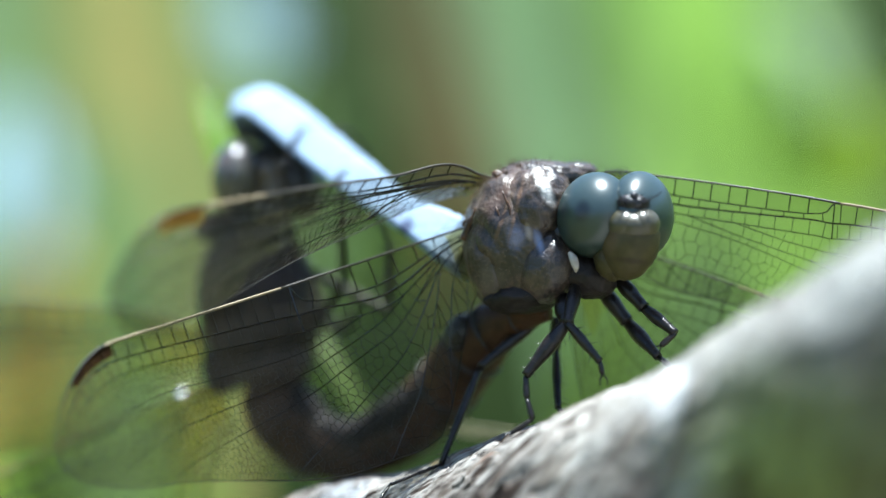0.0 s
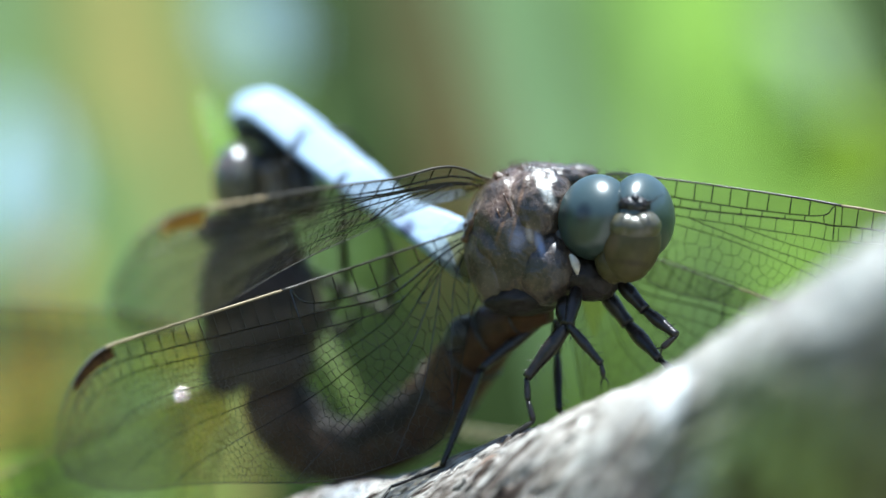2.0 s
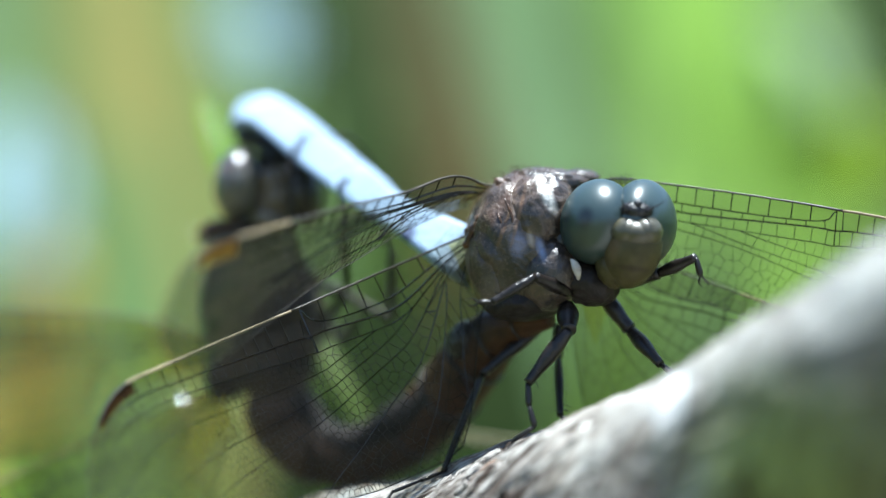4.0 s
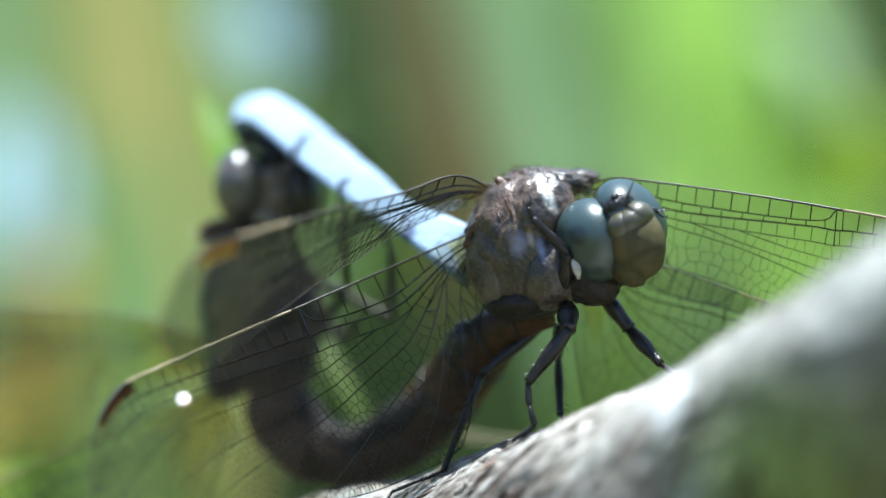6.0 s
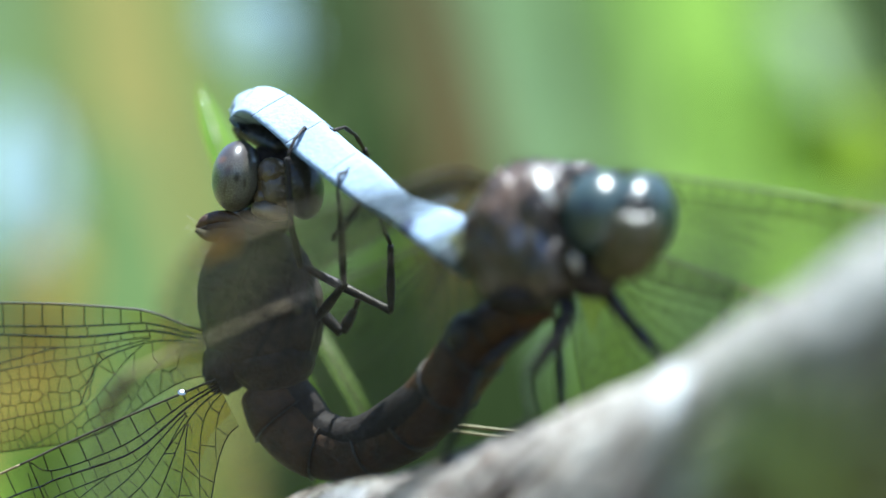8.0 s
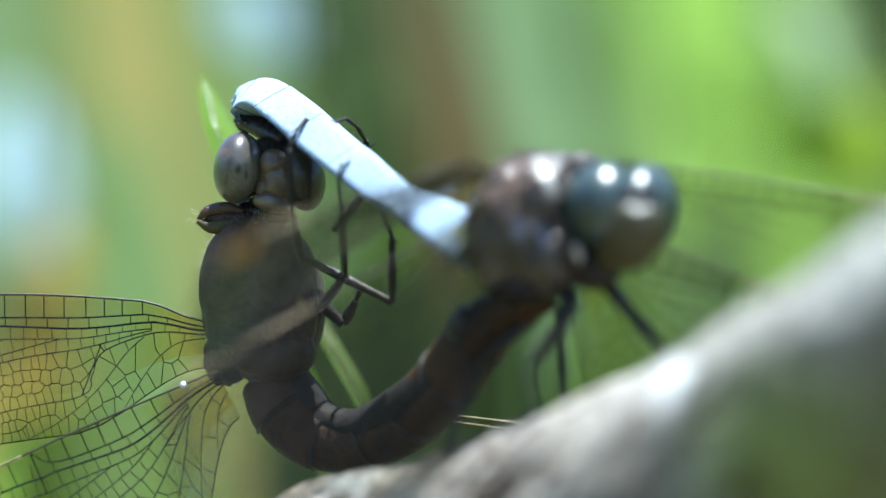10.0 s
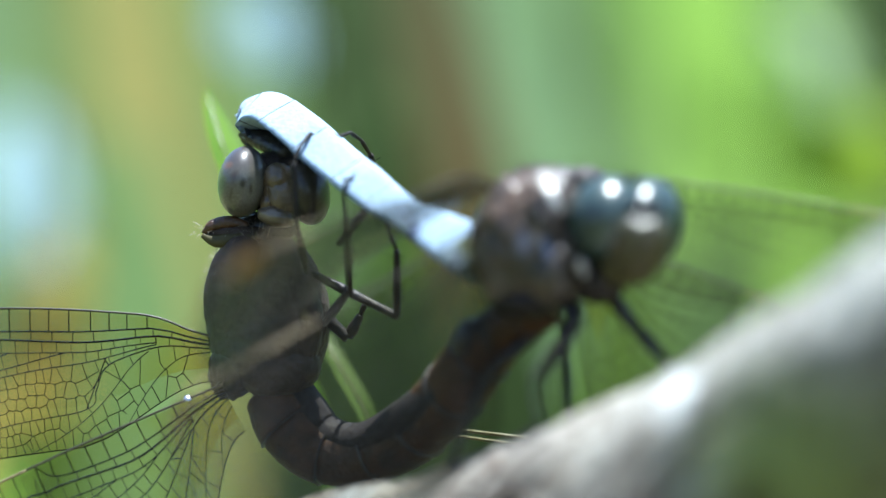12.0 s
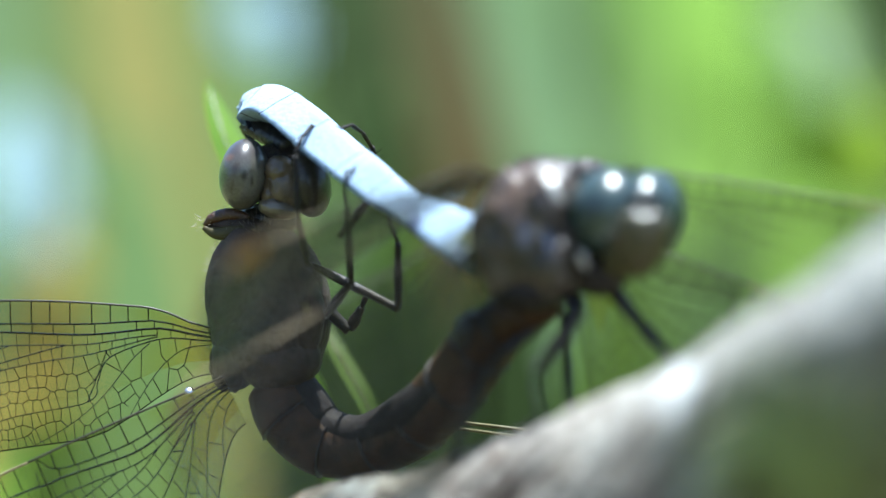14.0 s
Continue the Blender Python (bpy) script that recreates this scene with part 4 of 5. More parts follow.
def male_body():
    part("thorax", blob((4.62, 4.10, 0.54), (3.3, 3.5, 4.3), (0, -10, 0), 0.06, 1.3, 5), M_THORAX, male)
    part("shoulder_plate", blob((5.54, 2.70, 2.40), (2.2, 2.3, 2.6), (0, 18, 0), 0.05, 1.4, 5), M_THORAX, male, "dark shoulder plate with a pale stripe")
    part("side_plate", blob((4.80, 2.60, 0.30), (1.6, 1.9, 2.2), (0, -14, 0), 0.05, 1.4), M_THORAX, male, "side plate with painted bluish sheen")
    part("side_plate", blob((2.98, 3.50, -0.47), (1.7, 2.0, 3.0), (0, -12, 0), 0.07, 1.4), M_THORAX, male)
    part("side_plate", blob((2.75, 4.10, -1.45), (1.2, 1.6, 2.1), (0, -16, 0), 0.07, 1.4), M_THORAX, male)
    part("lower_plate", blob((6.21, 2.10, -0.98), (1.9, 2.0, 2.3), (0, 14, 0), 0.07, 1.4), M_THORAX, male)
    part("breast", blob((4.95, 3.30, -2.75), (2.6, 2.0, 1.1), (0, -6, 0), 0.1, 1.6), M_LEG_BROWN, male)
    part("leg_base", blob((8.50, 2.00, -1.55), (1.9, 1.5, 1.35), (0, 12, 0), 0.16, 1.8), M_LEG_BROWN, male)
    part("collar", blob((7.0, 2.5, 0.37), (1.1, 1.5, 2.7), (0, -8, 0), 0.08, 1.4), M_BLACK, male)
    part("back_ridge", blob((6.17, 4.80, 4.40), (2.6, 2.2, 0.9), (0, 4, 0), 0.16, 2.4), M_THORAX, male)
    part("back_crest", blob((8.06, 5.30, 4.71), (1.2, 1.2, 0.55), (0, 2, 0), 0.2, 2.4, 3), M_THORAX, male, "dark crest of the back")
    seam = smooth_path([(3.70, 3.3, 4.45), (3.25, 2.9, 3.9), (2.72, 2.6, 3.1), (2.2, 2.5, 2.4), (1.55, 2.8, 1.4), (1.25, 3.1, 0.6)], 5)
    part("wing_root", tube([(*p, 0.22 + 0.2 * abs(noise.noise(Vector(p) * 2.3)), 0.3 + 0.25 * abs(noise.noise(Vector(p) * 1.7))) for p in seam], up=(0, -1, 0.3), sides=12, per=3), M_RUST, male, "rusty brown seam of the wing roots")
    for p, r in (((3.35, 3.2, 4.35), 0.3), ((1.55, 3.9, 1.4), 0.3)):
        part("wing_joint", blob(p, (r * 1.5, r, r), (0, 30, 0), 0.4, 3.0, 3), M_RUST, male, "rusty joint of a wing")
    for x, y, z in ((3.5, 1.1, 3.4), (3.1, 1.3, 2.5), (2.6, 1.6, 1.6)):
        part("side_seam", tube([(x, y, z, 0.05, 0.05), (x + 0.45, y - 0.25, z - 1.2, 0.09, 0.07), (x + 0.5, y - 0.3, z - 2.6, 0.04, 0.04)], up=(0, -1, 0.2), sides=8), M_RUST, male, "rusty seam between side plates")
    part("pale_chin", tube([(*(7.40, -0.40, -0.20), 0.1, 0.1), (*(7.62, -0.60, -0.55), 0.24, 0.18), (*(7.75, -0.60, -0.95), 0.22, 0.18), (*(7.80, -0.40, -1.35), 0.08, 0.08)], up=(0, -1, 0.2), sides=10), M_STRIPE, male, "pale plate behind the head")
    fuzz(male, (4.95, 3.30, 1.22), (3.5, 3.5, 4.0), (0, -8, 0), 700, 0.45, 5, mat=M_HAIR_DARK, keep=lambda n: n.z > 0.25)
    for centre, radii, turn, count, seed in (((4.62, 4.10, 0.54), (3.3, 3.5, 4.3), -10, 1400, 51), ((5.54, 2.70, 2.40), (2.2, 2.3, 2.6), 18, 900, 52), ((4.80, 2.60, 0.30), (1.6, 1.9, 2.2), -14, 350, 53),
                                             ((2.98, 3.50, -0.47), (1.7, 2.0, 3.0), -12, 600, 54), ((2.75, 4.10, -1.45), (1.2, 1.6, 2.1), -16, 300, 55), ((6.21, 2.10, -0.98), (1.9, 2.0, 2.3), 14, 500, 56)):
        fuzz(male, centre, radii, (0, turn, 0), count, 0.17, seed, mat=M_HAIR_GOLD, keep=lambda n: n.y < 0.2)
    fuzz(male, (7.02, 4.80, 4.46), (3.2, 2.2, 0.8), (0, 3, 0), 160, 0.7, 6, mat=M_HAIR_DARK)


male_body()


def male_abdomen():
    path = [(*(1.83, 6.00, -0.58), 2.1, 2.0), (*(0.24, 7.00, 0.45), 1.95, 1.8), (*(-1.90, 9.00, 1.70), 1.4, 1.3), (*(-3.68, 11.00, 2.98), 1.8, 1.3), (*(-5.30, 12.50, 4.40), 2.05, 1.3),
            (*(-7.45, 14.50, 6.12), 2.15, 1.3), (*(-9.38, 16.50, 7.80), 2.2, 1.32), (*(-10.98, 18.50, 8.75), 2.15, 1.3), (*(-12.27, 19.80, 8.70), 1.9, 1.15), (*(-12.95, 20.30, 8.25), 1.3, 0.85)]
    up = (0.45, -0.6, 0.66)

    def ridge(a, t):
        c, s = abs(math.cos(a)), math.sin(a)
        roof = 1.1 / (c + abs(s)) if s > 0 else 1.1 / (c + 1.35 * abs(s))
        return 0.12 + 0.88 * roof

    rows = smooth_path(path, 10)
    cuts = [0, 9, 20, 31, 42, 53, 64, 75, 83, len(rows) - 1]
    for i, (a, b) in enumerate(zip(cuts, cuts[1:])):
        seg = [tuple(r) for r in rows[a:b + 1]]
        seg = [(*s[:3], s[3] * (1 + 0.04 * k / len(seg)), s[4] * (1 + 0.04 * k / len(seg))) for k, s in enumerate(seg)]
        part("abdomen_segment", tube(seg, up=up, sides=32, per=2, shape=ridge), M_BLOOM, male, "pale blue waxy abdomen segment")
    part("belly_plate", tube([(*(-12.93, 20.00, 7.91), 0.9, 0.6), (*(-11.40, 19.50, 7.22), 1.2, 0.8), (*(-9.92, 18.00, 6.22), 1.0, 0.7)], up=up, sides=14), M_BLACK, male, "dark underside of the abdomen tip")
    for dx in (0, 9):
        part("tail_clasper", tube([(*(-13.23, 20.40, 7.71), 0.28, 0.28), (*(-12.94, 20.20, 7.13), 0.25, 0.25), (*(-12.56, 19.80, 6.69), 0.1, 0.1)], up=(0, -1, 0.1), sides=8), M_BLACK, male, "black tail clasper")
    for k in cuts[2:-1]:
        r = rows[k]
        q = rows[k + 1]
        part("joint", tube([(*r[:3], r[3] * 1.045, r[4] * 1.045), (*(0.85 * r[:3] + 0.15 * q[:3]), r[3] * 1.045, r[4] * 1.045)], up=up, sides=32, per=1, shape=ridge), M_BLOOM_DARK, male, "thin dark joint line")
    crest = [(*(np.array(r[:3]) + np.array(Vector(up).normalized()) * r[4] * 1.10), 0.035, 0.035) for r in rows[20:80:4]]
    part("back_line", tube(crest, up=up, sides=6, per=2), M_BLOOM_DARK, male, "thin dark line along the back")


male_abdomen()

def male_head():
    head = part("head", blob((10.05, 1.80, 1.20), (2.3, 1.7, 2.4), (0, 0, 0), 0.03, 1.0), M_BLACK, male, "head with large teal eyes", pivot=NECK)
    part("eye", blob((8.95, 0.75, 2.00), (2.2, 2.7, 2.55), (0, 12, 12), 0.0, 1.0, 5), M_EYE, head, "glossy teal compound eye")
    part("eye", blob((11.65, 1.05, 2.05), (1.85, 3.1, 2.55), (0, -4, -18), 0.0, 1.0, 5), M_EYE, head, "glossy teal compound eye")
    part("vertex", blob((11.10, -1.35, 2.66), (0.98, 0.7, 0.58), (0, 4, 0), 0.12, 2.4), M_BLACK, head, "black plate between the eyes")
    part("tubercle", blob((11.15, -1.75, 3.10), (0.26, 0.27, 0.22), (0, 0, 0), 0.1, 2.0, 3), M_BLACK, head, "small dark knob")
    part("face", blob((10.95, -0.55, 0.30), (1.72, 1.75, 2.05), (0, 10, 0), 0.015, 1.5, 5, taper=0.10), M_FACE, head, "olive brown face")
    brow = blob((11.13, -1.15, 1.36), (1.35, 1.40, 0.95), (0, 4, 0), 0.0, 1.1, 5)
    brow = blob((10.60, -1.22, 1.46), (1.05, 1.25, 0.92), (0, -5, 0), 0.0, 1.1, 5, bm=brow)
    part("brow", blob((11.64, -1.22, 1.50), (1.05, 1.25, 0.92), (0, 9, 0), 0.0, 1.1, 5, bm=brow), M_BROW, head, "shiny forehead in two lobes")
    part("lip", blob((10.66, -0.30, -0.89), (1.35, 1.4, 0.95), (0, 12, 0), 0.03, 1.5, 5, taper=0.2), M_FACE, head, "brown upper lip")
    part("jaw", blob((9.75, 0.1, -0.75), (0.85, 1.2, 1.2), (0, -24, 0), 0.1, 1.8), M_FACE, head)
    for rows in ([(*(10.59, -1.90, 2.47), 0.07, 0.07), (*(10.38, -2.30, 2.79), 0.05, 0.05), (*(10.10, -2.70, 3.38), 0.02, 0.02)],
                 [(*(11.65, -1.90, 2.60), 0.07, 0.07), (*(12.02, -2.30, 2.86), 0.05, 0.05), (*(12.72, -2.70, 3.31), 0.02, 0.02)]):
        part("antenna", tube(rows, up=(0, -1, 0.1), sides=6), M_BLACK, head, "thin black antenna")
    hair = bmesh.new()
    rng = random.Random(4)
    for k in range(90):
        a = Vector((11.13, -1.60, 2.60)) + Vector((rng.uniform(-1.0, 1.0), rng.uniform(-0.4, 0.3), rng.uniform(-0.2, 0.3)))
        prism(hair, a, a + Vector((rng.uniform(-0.3, 0.3), -0.3 - rng.random() * 0.3, rng.uniform(0.1, 0.6))), 0.012, 0.004)
    for k in range(60):
        a = Vector((10.50, 0.60, 4.29)) + Vector((rng.uniform(-0.9, 0.5), rng.uniform(-0.6, 0.8), rng.uniform(-0.1, 0.2)))
        prism(hair, a, a + Vector((rng.uniform(-0.2, 0.2), rng.uniform(-0.2, 0.2), rng.uniform(0.2, 0.6))), 0.012, 0.004)
    tagged(part("head_hair", hair, M_BLACK, head, "short dark bristles"), kind="stuff")
    return head


male_head_ob = male_head()

HL_ROOT, FL_ROOT, FR_ROOT, HR_ROOT = (1.55, 4.00, 1.38), (3.56, 3.40, 4.33), (7.46, 4.60, 5.03), (7.36, 7.00, 1.35)
HL_SET = (((-24.87, -7.70, -7.13), (0.350, -0.111, -0.930)), ((-22.08, -8.80, -8.83), (0.437, -0.070, -0.897)), ((-18.45, -15.20, -10.20), (0.520, -0.030, -0.855)))
FL_SET = (((-19.53, -17.00, 1.45), (-0.508, 0.831, -0.228)), ((-17.03, -19.50, -0.40), (-0.580, 0.760, -0.300)), ((-15.30, -20.80, -1.30), (-0.620, 0.730, -0.280)))
wing_hl = wing("hindwing", male, HL_ROOT, 28.9, 11.65, True, -2, 11, M_STIGMA_DARK, M_FILM, bow=-2.79, amber=0.05, label="clear hindwing with dark veins", cell=0.43, vein=0.85, net=0.026, mark=0.80, amp=0.19, drop=0.48)
wing_fl = wing("forewing", male, FL_ROOT, 29.4, 7.65, False, 68.3, 12, M_STIGMA, M_FILM_MILKY, bow=-1.2, amber=0.05, label="clear forewing with an amber cell", mark=0.745, cell=0.46, vein=0.95, net=0.022, hump=0.7, amp=-0.46, drop=0.58)
wing_fr = wing("forewing", male, FR_ROOT, 28.0, 7.4, False, 0, 13, M_STIGMA, M_FILM_DULL, vein=0.8, net=0.02, label="clear forewing with an amber cell", bow=-0.8, cell=0.62)
wing_hr = wing("hindwing", male, HR_ROOT, 27.5, 11.0, True, 0, 14, M_STIGMA_DARK, M_FILM_DULL, vein=0.7, net=0.022, label="clear hindwing with dark veins", bow=-0.8, cell=0.62)
for w, m in ((wing_hl, wing_pose(male, HL_ROOT, *HL_SET[0])), (wing_fl, wing_pose(male, FL_ROOT, *FL_SET[0])),
             (wing_fr, wing_pose(male, FR_ROOT, (36.08, 0.50, 0.50), (0.1, 0.25, -1))), (wing_hr, wing_pose(male, HR_ROOT, (34.22, 4.00, -8.85), (-0.2, 0.2, -1)))):
    w.matrix_basis = m


def male_legs():
    leg(male, [(7.20, 1.50, -2.97), (7.25, -0.20, -4.34), (4.83, -0.60, -7.41), (4.89, -0.90, -8.72), (5.21, -1.20, -9.93), (3.99, -1.30, -10.78)], (0.75, 0.52, 0.32), spines=9, seed=2)
    leg(male, [(6.82, 6.00, -4.04), (6.82, 6.00, -6.08), (6.86, 3.50, -9.45), (7.23, 2.40, -9.84)], (0.4, 0.3, 0.24), spines=9, seed=3)
    leg(male, [(5.96, 5.20, -4.03), (2.23, 4.50, -7.05), (-0.13, 2.60, -12.76), (-1.47, 1.60, -13.25), (-3.12, 0.40, -13.85), (-3.70, -0.60, -14.68)], (0.44, 0.29, 0.2), spines=13, seed=4)
    leg(male, [(9.28, 3.50, -2.15), (10.94, 3.00, -4.33), (12.68, 1.00, -6.36), (13.63, 0.00, -7.09)], (0.55, 0.5, 0.3), spines=0, seed=6)
    a = leg(male, [(7.86, 1.20, -2.13), (7.28, -0.60, -4.33), (9.17, -1.20, -6.57), (9.30, -1.20, -7.29)], (0.5, 0.34, 0.26), spines=4, seed=5)
    b = leg(male, [(10.25, 2.50, -1.64), (11.87, 1.50, -3.47), (13.64, 0.20, -4.94), (12.81, 0.20, -5.67)], (0.5, 0.42, 0.3), spines=3, seed=7)
    return a, b


front_leg_a, front_leg_b = male_legs()

# ---- the female ----
female = thing("dragonfly", (-11.74, 19.00, -4.03), "brown female dragonfly hanging from the male's tail", "dragonfly", "mating dragonflies")


def female_body():
    part("thorax", blob((-11.52, 19.00, -3.85), (3.95, 4.0, 5.4), (0, -6, 0), 0.05, 0.8), M_FEMALE, female)
    part("shoulder_plate", blob((-13.44, 17.50, -2.23), (2.0, 2.4, 3.6), (0, 10, 0), 0.05, 1.0), M_FEMALE, female)
    part("side_plate", blob((-9.89, 17.20, -3.65), (1.9, 1.7, 3.6), (0, -8, 0), 0.05, 1.2), M_FEMALE, female)
    part("lower_plate", blob((-10.90, 17.80, -6.93), (2.8, 2.3, 2.2), (0, 0, 0), 0.06, 1.2), M_FEMALE, female)
    part("collar", blob((-13.29, 18.00, 1.24), (2.2, 1.2, 0.75), (0, 6, 0), 0.12, 2.0), M_FEMALE, female, "dark collar behind the head")
    part("collar_lobe", tube([(*(-15.50, 17.40, 1.31), 0.15, 0.15), (*(-14.92, 17.20, 1.81), 0.35, 0.25), (*(-13.78, 17.20, 2.02), 0.4, 0.25), (*(-12.73, 17.40, 1.74), 0.3, 0.2)], up=(0, -1, 0.2)), M_RUST, female, "rusty collar lobe")
    part("collar_lobe", tube([(*(-15.56, 17.20, 1.17), 0.15, 0.15), (*(-14.66, 17.00, 0.81), 0.4, 0.3), (*(-13.42, 17.00, 0.96), 0.45, 0.35), (*(-12.19, 17.20, 1.13), 0.3, 0.25)], up=(0, -1, 0.2)), M_FACE, female, "greyish collar lobe")
    part("wing_hinge", blob((-13.44, 18.80, -6.88), (1.7, 2.1, 2.4), (0, 24, 0), 0.1, 1.5), M_FEMALE, female)
    part("neck", blob((-11.74, 19.00, 1.61), (2.1, 1.4, 1.1), (0, 0, 0), 0.1, 1.5), M_BLACK, female)
    fuzz(female, (-12.35, 18.60, -2.24), (3.0, 3.4, 4.5), (0, 8, 0), 800, 0.55, 8, keep=lambda n: n.x < 0.2)
    fuzz(female, (-14.18, 18.00, 1.39), (1.9, 1.4, 1.0), (0, 6, 0), 50, 0.45, 10, keep=lambda n: n.x < 0.3)


female_body()


def female_head():
    head = part("head", blob((-10.84, 18.70, 4.46), (2.4, 1.7, 2.1), (0, 0, 0), 0.04, 1.0), M_FEMALE, female, "head with grey brown eyes")
    part("eye", blob((-13.0, 17.20, 4.53), (1.55, 2.2, 2.25), (0, 8, -6), 0.0, 1.0, 5), M_FEMALE_EYE, head, "glossy grey brown compound eye")
    part("eye", blob((-8.95, 17.40, 3.95), (1.4, 2.0, 2.15), (0, -10, 0), 0.0, 1.0, 5), M_EYE_SHADED, head, "shining compound eye in a shaded tone")
    part("brow", blob((-10.75, 16.35, 4.75), (0.95, 0.9, 0.95), (0, 6, 0), 0.1, 1.8), M_FEMALE_FACE, head, "brown forehead plate")
    part("face", blob((-10.45, 16.70, 3.75), (1.3, 1.2, 1.75), (0, -6, 0), 0.08, 1.6), M_FEMALE_FACE, head)
    part("cheek", blob((-11.35, 16.60, 3.2), (0.55, 0.8, 0.7), (0, 0, 0), 0.1, 1.8), M_FEMALE_FACE, head)
    part("lip", blob((-10.85, 16.30, 2.35), (1.25, 0.9, 0.66), (0, 12, 0), 0.06, 1.4), M_LABIUM, head, "pale lower lip")
    bristle = bmesh.new()
    rng = random.Random(9)
    for k in range(70):
        p = Vector((-10.5 + rng.uniform(-1.0, 1.0), 15.9, 3.6 + rng.uniform(-1.4, 1.5)))
        prism(bristle, p, p + Vector((rng.uniform(-0.2, 0.2), -0.35, rng.uniform(-0.1, 0.3))), 0.012, 0.004)
    tagged(part("face_hair", bristle, M_HAIR, head, "short brown bristles"), kind="stuff")
    return head


female_head()


def female_abdomen():
    path = [(*(-11.09, 19.00, -8.67), 2.0, 2.0), (*(-10.00, 18.30, -10.64), 2.25, 2.2), (*(-8.21, 18.00, -12.30), 2.05, 1.95), (*(-5.55, 17.00, -12.65), 1.85, 1.85), (*(-2.75, 15.00, -11.38), 1.95, 1.9),
            (*(-0.35, 12.00, -9.1), 2.0, 1.95), (*(1.45, 8.80, -6.65), 1.95, 1.8), (*(2.90, 7.00, -4.94), 1.65, 1.5), (*(4.60, 5.00, -4.02), 1.0, 1.1), (*(6.27, 4.00, -3.64), 0.6, 0.6)]
    rows = smooth_path(path, 10)
    cuts = [0, 10, 22, 33, 43, 53, 62, 71, 80, len(rows) - 1]
    for i, (a, b) in enumerate(zip(cuts, cuts[1:])):
        seg = [tuple(r) for r in rows[a:b + 1]]
        seg = [(*s[:3], s[3] * (1 + 0.05 * k / len(seg)), s[4] * (1 + 0.05 * k / len(seg))) for k, s in enumerate(seg)]
        seg[0] = (*seg[0][:3], seg[0][3] * 0.94, seg[0][4] * 0.94)
        part("abdomen_segment", tube(seg, up=(0.2, -1, 0.2), sides=24, per=2), M_FEMALE_AB, female, "rust brown abdomen segment")
    up = Vector((0.2, -1, 0.2))
    back = [(*(np.array(r[:3]) + np.array((Vector(rows[min(k + 1, len(rows) - 1)][:3]) - Vector(r[:3])).cross(up).normalized()) * -0.42 * r[3]), r[3] * 0.72, r[4] * 0.93) for k, r in enumerate(rows[:-2])]
    part("back_saddle", tube([(*r[:3], r[3] * min(1, (76 - k) / 34), r[4] * 1.1 * min(1, (84 - k) / 34)) for k, r in list(enumerate(back))[2:74:3]], up=(0.2, -1, 0.2), sides=20, per=3), M_FEMALE_BACK, female, "slate grey back of the abdomen")
    for k in cuts[1:-1]:
        r, q = rows[k], rows[k + 1]
        part("joint", tube([(*r[:3], r[3] * 1.09, r[4] * 1.09), (*(0.82 * r[:3] + 0.18 * q[:3]), r[3] * 1.09, r[4] * 1.09)], up=(0.2, -1, 0.2), sides=24, per=1), M_BLACK, female, "dark joint ring")
    part("egg_plate", blob((1.06, 7.00, -5.04), (0.9, 0.9, 1.2), (0, 20, 0), 0.15, 1.5, 3), M_BLACK, female, "black plate near the abdomen tip")


female_abdomen()
F_ROOT, H_ROOT = (-15.18, 18.00, -4.23), (-14.26, 16.20, -8.15)
wing_f = wing("forewing", female, F_ROOT, 34.0, 8.6, False, 0, 21, M_STIGMA, M_FILM, cell=0.6, amp=1.5, label="clear amber tinted forewing", amber=0.42, vein=0.9, net=0.034)
wing_h = wing("hindwing", female, H_ROOT, 33.0, 10.8, True, 0, 22, M_STIGMA, M_FILM, cell=0.6, label="clear amber tinted hindwing", amber=0.42, vein=0.9, net=0.034)
wing_f.matrix_basis = wing_pose(female, F_ROOT, (-50.81, 20.00, -6.0), (-0.05, 0, -1))
wing_h.matrix_basis = wing_pose(female, H_ROOT, (-42.35, 12.00, -21.65), (0.5, 0, -1))
# small mirror disc added to throw a sun glint beside the wing root
part("glint_disc", blob((-16.34, 15.60, -8.95), (0.29, 0.29, 0.09), (43.5, 0, 8.5), 0.0, 2, 4), material("glint mirror", (0.95, 0.95, 0.95), (0.8, 0.85, 0.85), 0.12, 900, 200, 0.0, metal=1.0), female, "added mirror disc for a sun glint")


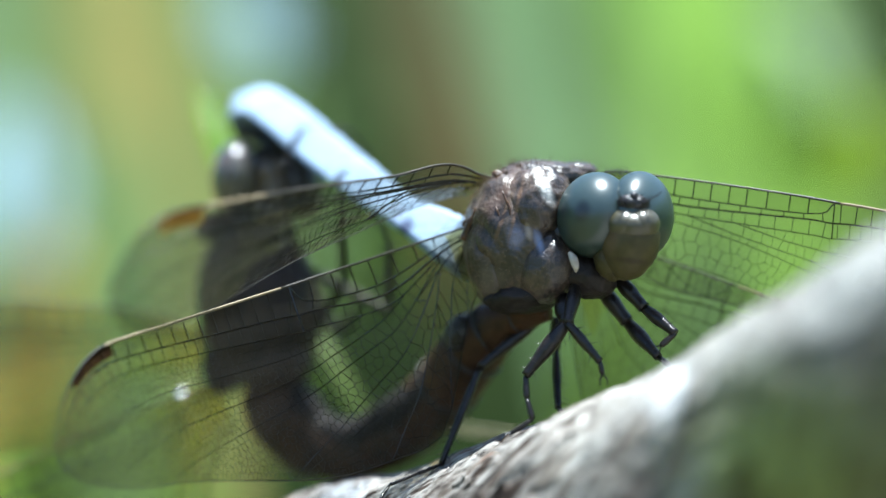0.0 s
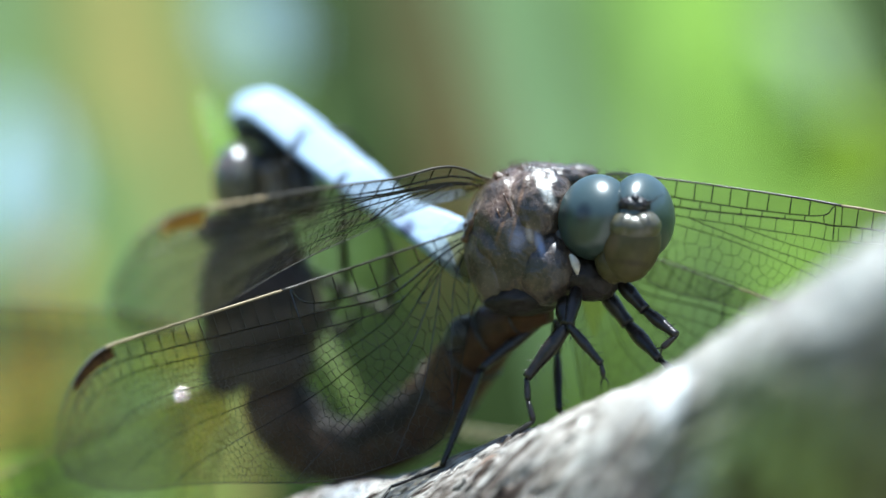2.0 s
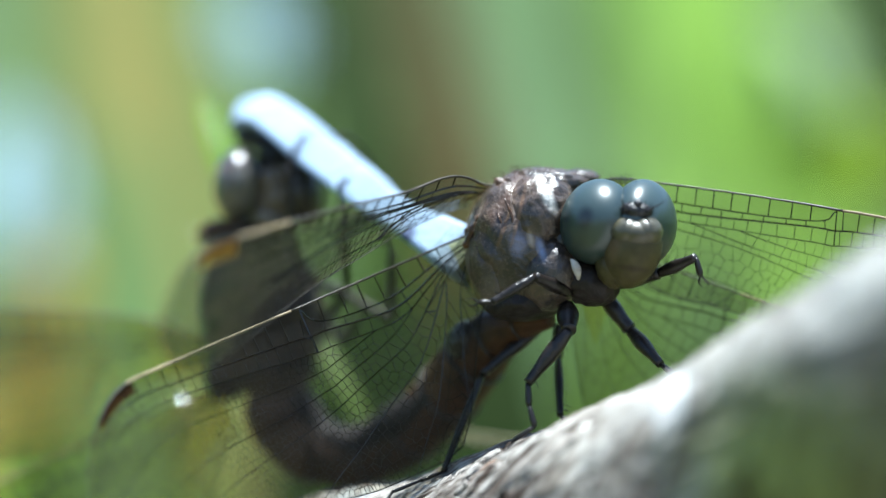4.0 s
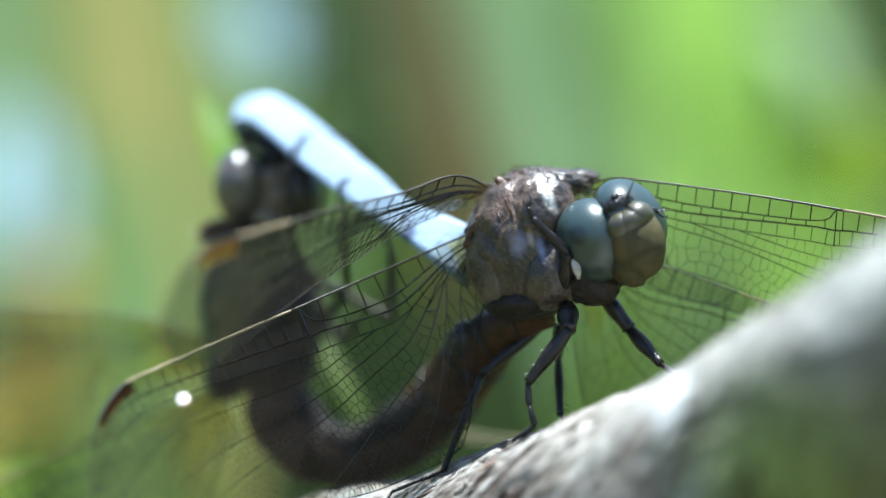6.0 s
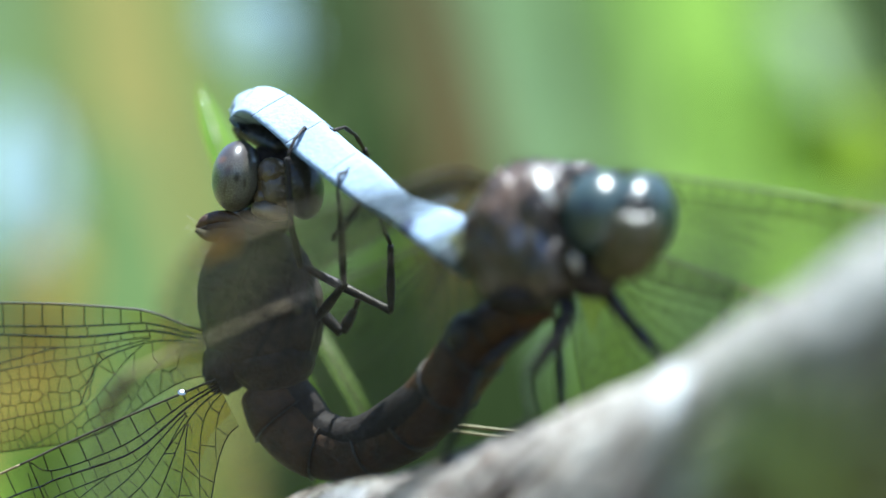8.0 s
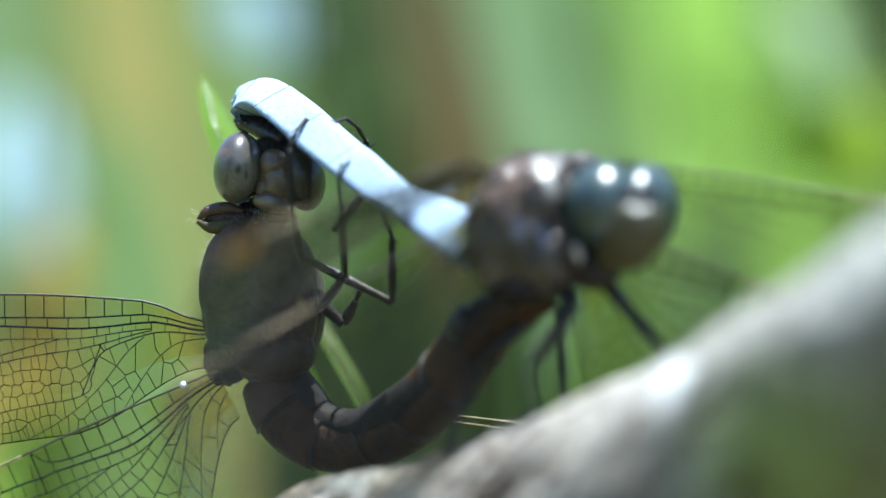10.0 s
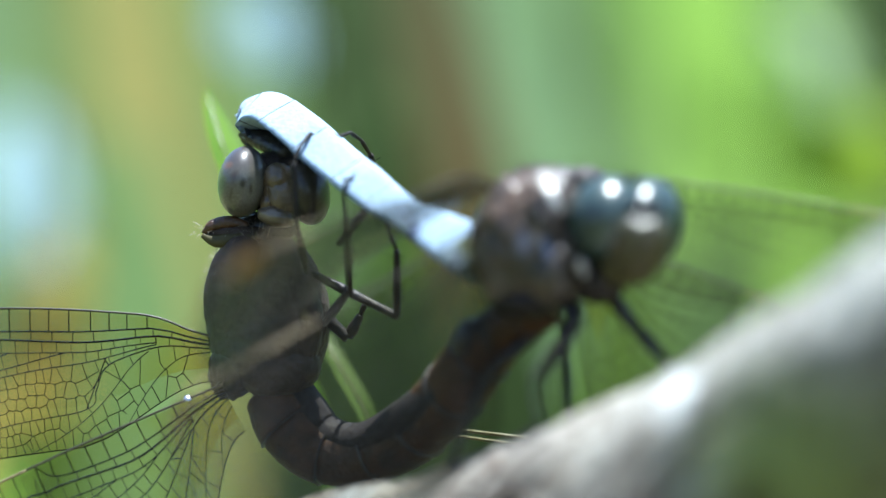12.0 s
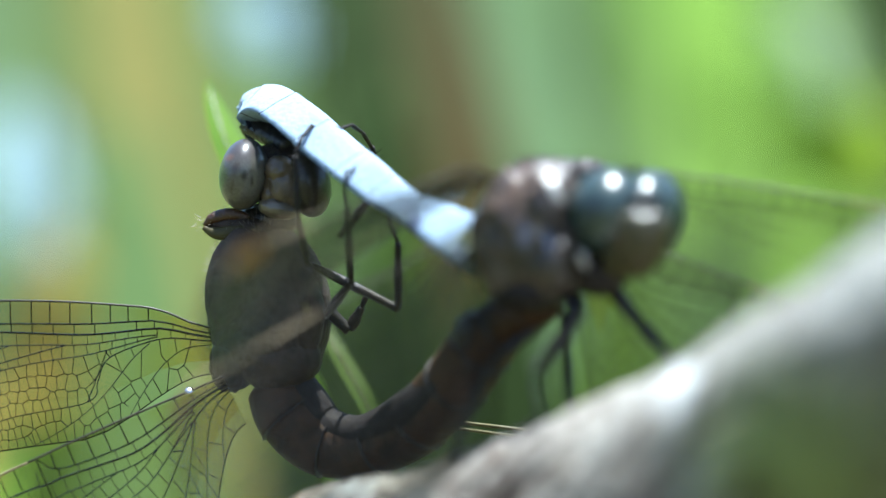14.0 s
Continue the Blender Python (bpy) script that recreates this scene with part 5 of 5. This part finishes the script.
def female_legs():
    leg(female, [(-8.93, 15.00, -1.16), (-9.45, 13.00, 1.46), (-9.65, 12.60, 5.64), (-9.24, 13.00, 6.70), (-8.65, 14.00, 7.53), (-8.31, 14.40, 7.12)], (0.3, 0.26, 0.2), mat=M_LEG_BROWN, spines=8, seed=31)
    leg(female, [(-7.93, 17.00, -4.36), (-6.19, 13.50, -2.20), (-6.32, 10.60, 2.32), (-6.46, 10.40, 3.52), (-6.43, 10.60, 4.56), (-6.06, 11.00, 4.67)], (0.34, 0.28, 0.2), mat=M_LEG_BROWN, spines=8, seed=32)
    leg(female, [(-8.90, 17.50, -1.1), (-3.29, 14.00, -3.85), (-3.31, 13.00, 0.24), (-3.80, 13.00, 1.46), (-3.98, 13.50, 2.34)], (0.34, 0.3, 0.24), mat=M_LEG_BROWN, spines=9, seed=33)
    leg(female, [(-7.18, 22.00, 0.61), (-4.46, 21.00, 3.85), (-5.01, 18.00, 6.22), (-5.55, 16.50, 7.10), (-6.23, 15.40, 7.57), (-6.84, 14.40, 7.33)], (0.3, 0.26, 0.22), mat=M_LEG_BROWN, spines=6, seed=34)
    leg(female, [(-9.04, 18.50, -2.96), (-6.43, 18.00, -5.26), (-5.65, 18.00, -3.84), (-5.37, 18.00, -3.13)], (0.5, 0.42, 0.28), mat=M_LEG_BROWN, spines=0, seed=35)


female_legs()


# ---- blade and straw beside the pair ----
def near_blade(path, face, mat, label):
    """A pointed grass blade from its tip down to the ground: rows of x, y, z, half width."""
    path = path + [(path[-1][0] - 4, path[-1][1] + 6, GROUND_Z - 10, 0.9)]
    ob = thing("grass_blade", path[-1][:3], label, "leaf")
    rows = smooth_path(path, 8)
    bm = bmesh.new()
    lines = []
    face = Vector(face)
    for a, b in zip(rows, rows[1:]):
        side = (Vector(b[:3]) - Vector(a[:3])).cross(face).normalized()
        lines.append([bm.verts.new(Vector(a[:3]) + side * a[3] * u - face * 0.2 * (1 - abs(u)) * a[3]) for u in (-1, -0.5, 0, 0.5, 1)])
    for p, q in zip(lines, lines[1:]):
        for k in range(4):
            bm.faces.new((p[k], p[k + 1], q[k + 1], q[k]))
    part("leaf_blade", bm, mat, ob)
    part("midrib", tube([(*(Vector(r[:3]) - face * (0.18 * r[3] - 0.03)), 0.06, 0.06) for r in rows[2::3]], up=face, sides=6, per=3), M_LABIUM, ob, "pale midrib")
    return ob


near_blade([(*(-16.10, 31.00, 10.92), 0.05), (*(-15.42, 29.00, 9.14), 0.95), (*(-14.45, 26.60, 6.68), 1.45), (*(-12.8, 24.80, 2.45), 1.4), (*(-10.6, 28.00, -6.01), 1.1), (*(-7.6, 32.00, -17.31), 1.1), (*(-7.0, 50.00, -62.18), 1.0)],
           (0.62, -0.6, 0.5), M_LEAF, "fresh green pointed grass blade beside the pair")
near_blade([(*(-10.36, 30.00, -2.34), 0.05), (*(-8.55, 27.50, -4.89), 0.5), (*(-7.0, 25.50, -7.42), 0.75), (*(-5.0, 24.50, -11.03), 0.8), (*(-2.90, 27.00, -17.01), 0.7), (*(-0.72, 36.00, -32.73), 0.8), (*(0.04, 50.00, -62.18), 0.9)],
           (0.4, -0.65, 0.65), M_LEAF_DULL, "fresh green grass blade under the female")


def straw():
    a, b = Vector((-3.54, 20.00, -10.67)), Vector((8.50, 16.00, -11.92))
    ob = thing("straw", a, "thin dry yellow straw behind the branch", "straw")
    part("stalk", tube([(*a, 0.12, 0.12), (*a.lerp(b, 0.5), 0.12, 0.12), (*b, 0.12, 0.12)], sides=8), M_STRAW, ob)
    part("stalk", tube([(*(a + Vector((0, 0.3, -0.3))), 0.1, 0.1), (*(a.lerp(b, 0.5) + Vector((0, 0.3, -0.45))), 0.1, 0.1), (*(b + Vector((0, 0, -0.5))), 0.1, 0.1)], sides=8), M_STRAW, ob)
    return ob


straw()

def turned(ob, rx, ry, rz):
    """The part's rest pose, turned about its own joint."""
    rest = Matrix.Translation(ob.location)
    return rest @ pose(0, 0, 0, rx, ry, rz)


def rolled(angle, lift, centre=(11.0, 1.0)):
    """The shift in x and z that keeps the middle of the face in place while the head rolls about its neck."""
    x, z = centre[0] - NECK[0], centre[1] - NECK[2]
    c, q = math.cos(radians(angle)), math.sin(radians(angle))
    return x - (x * c + z * q), z - (z * c - x * q) + lift


def motions():
    for ob, root, sets in ((wing_hl, HL_ROOT, HL_SET), (wing_fl, FL_ROOT, FL_SET)):
        a, b, c = (wing_pose(male, root, *s) for s in sets)
        walk(ob, [(0, a), (2.0, a), (2.1, a.lerp(b, 0.55)), (2.2, b), (9.1, b), (9.2, b.lerp(c, 0.5)), (9.3, c), (14.0, c)])
    h = male_head_ob
    walk(h, [(t, Matrix.Translation((dx * MM, 0, dz * MM)) @ turned(h, *r)) for t, r, dx, dz in (
        (0, (0, 0, 0), 0, 0), (3.2, (0, 0, 0), 0, 0), (5.3, (0, 5, 0), 0, 0.16), (5.9, (0, 5, 0), 0, 0.16), (6.0, (-14, -31, 6), *rolled(-31, -0.35)), (6.1, (-6, -24, 3), *rolled(-24, -0.15)),
        (6.2, (0, 5, 0), 0, 0.16), (14.0, (0, 5, 0), 0, 0.16))])
    # the fore legs are lifted to wipe the eyes
    for g, angles in ((front_leg_a, ((0, 0), (60, -0.3), (125, -0.7), (174, -1.0))), (front_leg_b, ((0, 0), (-40, 0), (-80, 0), (-120, 0)))):
        steps = [Matrix.Translation((dx * MM, 0, 0)) @ turned(g, 0, a, 0) for a, dx in angles]
        walk(g, [(0, steps[0]), (3.2, steps[0]), (3.7, steps[1]), (4.2, steps[2]), (4.7, steps[3]), (14.0, steps[3])])
    walk(focus_point, [(t, Matrix.Translation(STAGE + Vector((0, d * MM, 0)))) for t, d in
                       ((0, 0.8), (3, 0.8), (5.5, 1.0), (6.2, 1.2), (6.5, 3.5), (6.9, 7.5), (7.3, 12), (7.5, 14.0), (8.0, 15.5), (8.2, 16.2), (10.3, 17.5), (14, 17.5))])


motions()
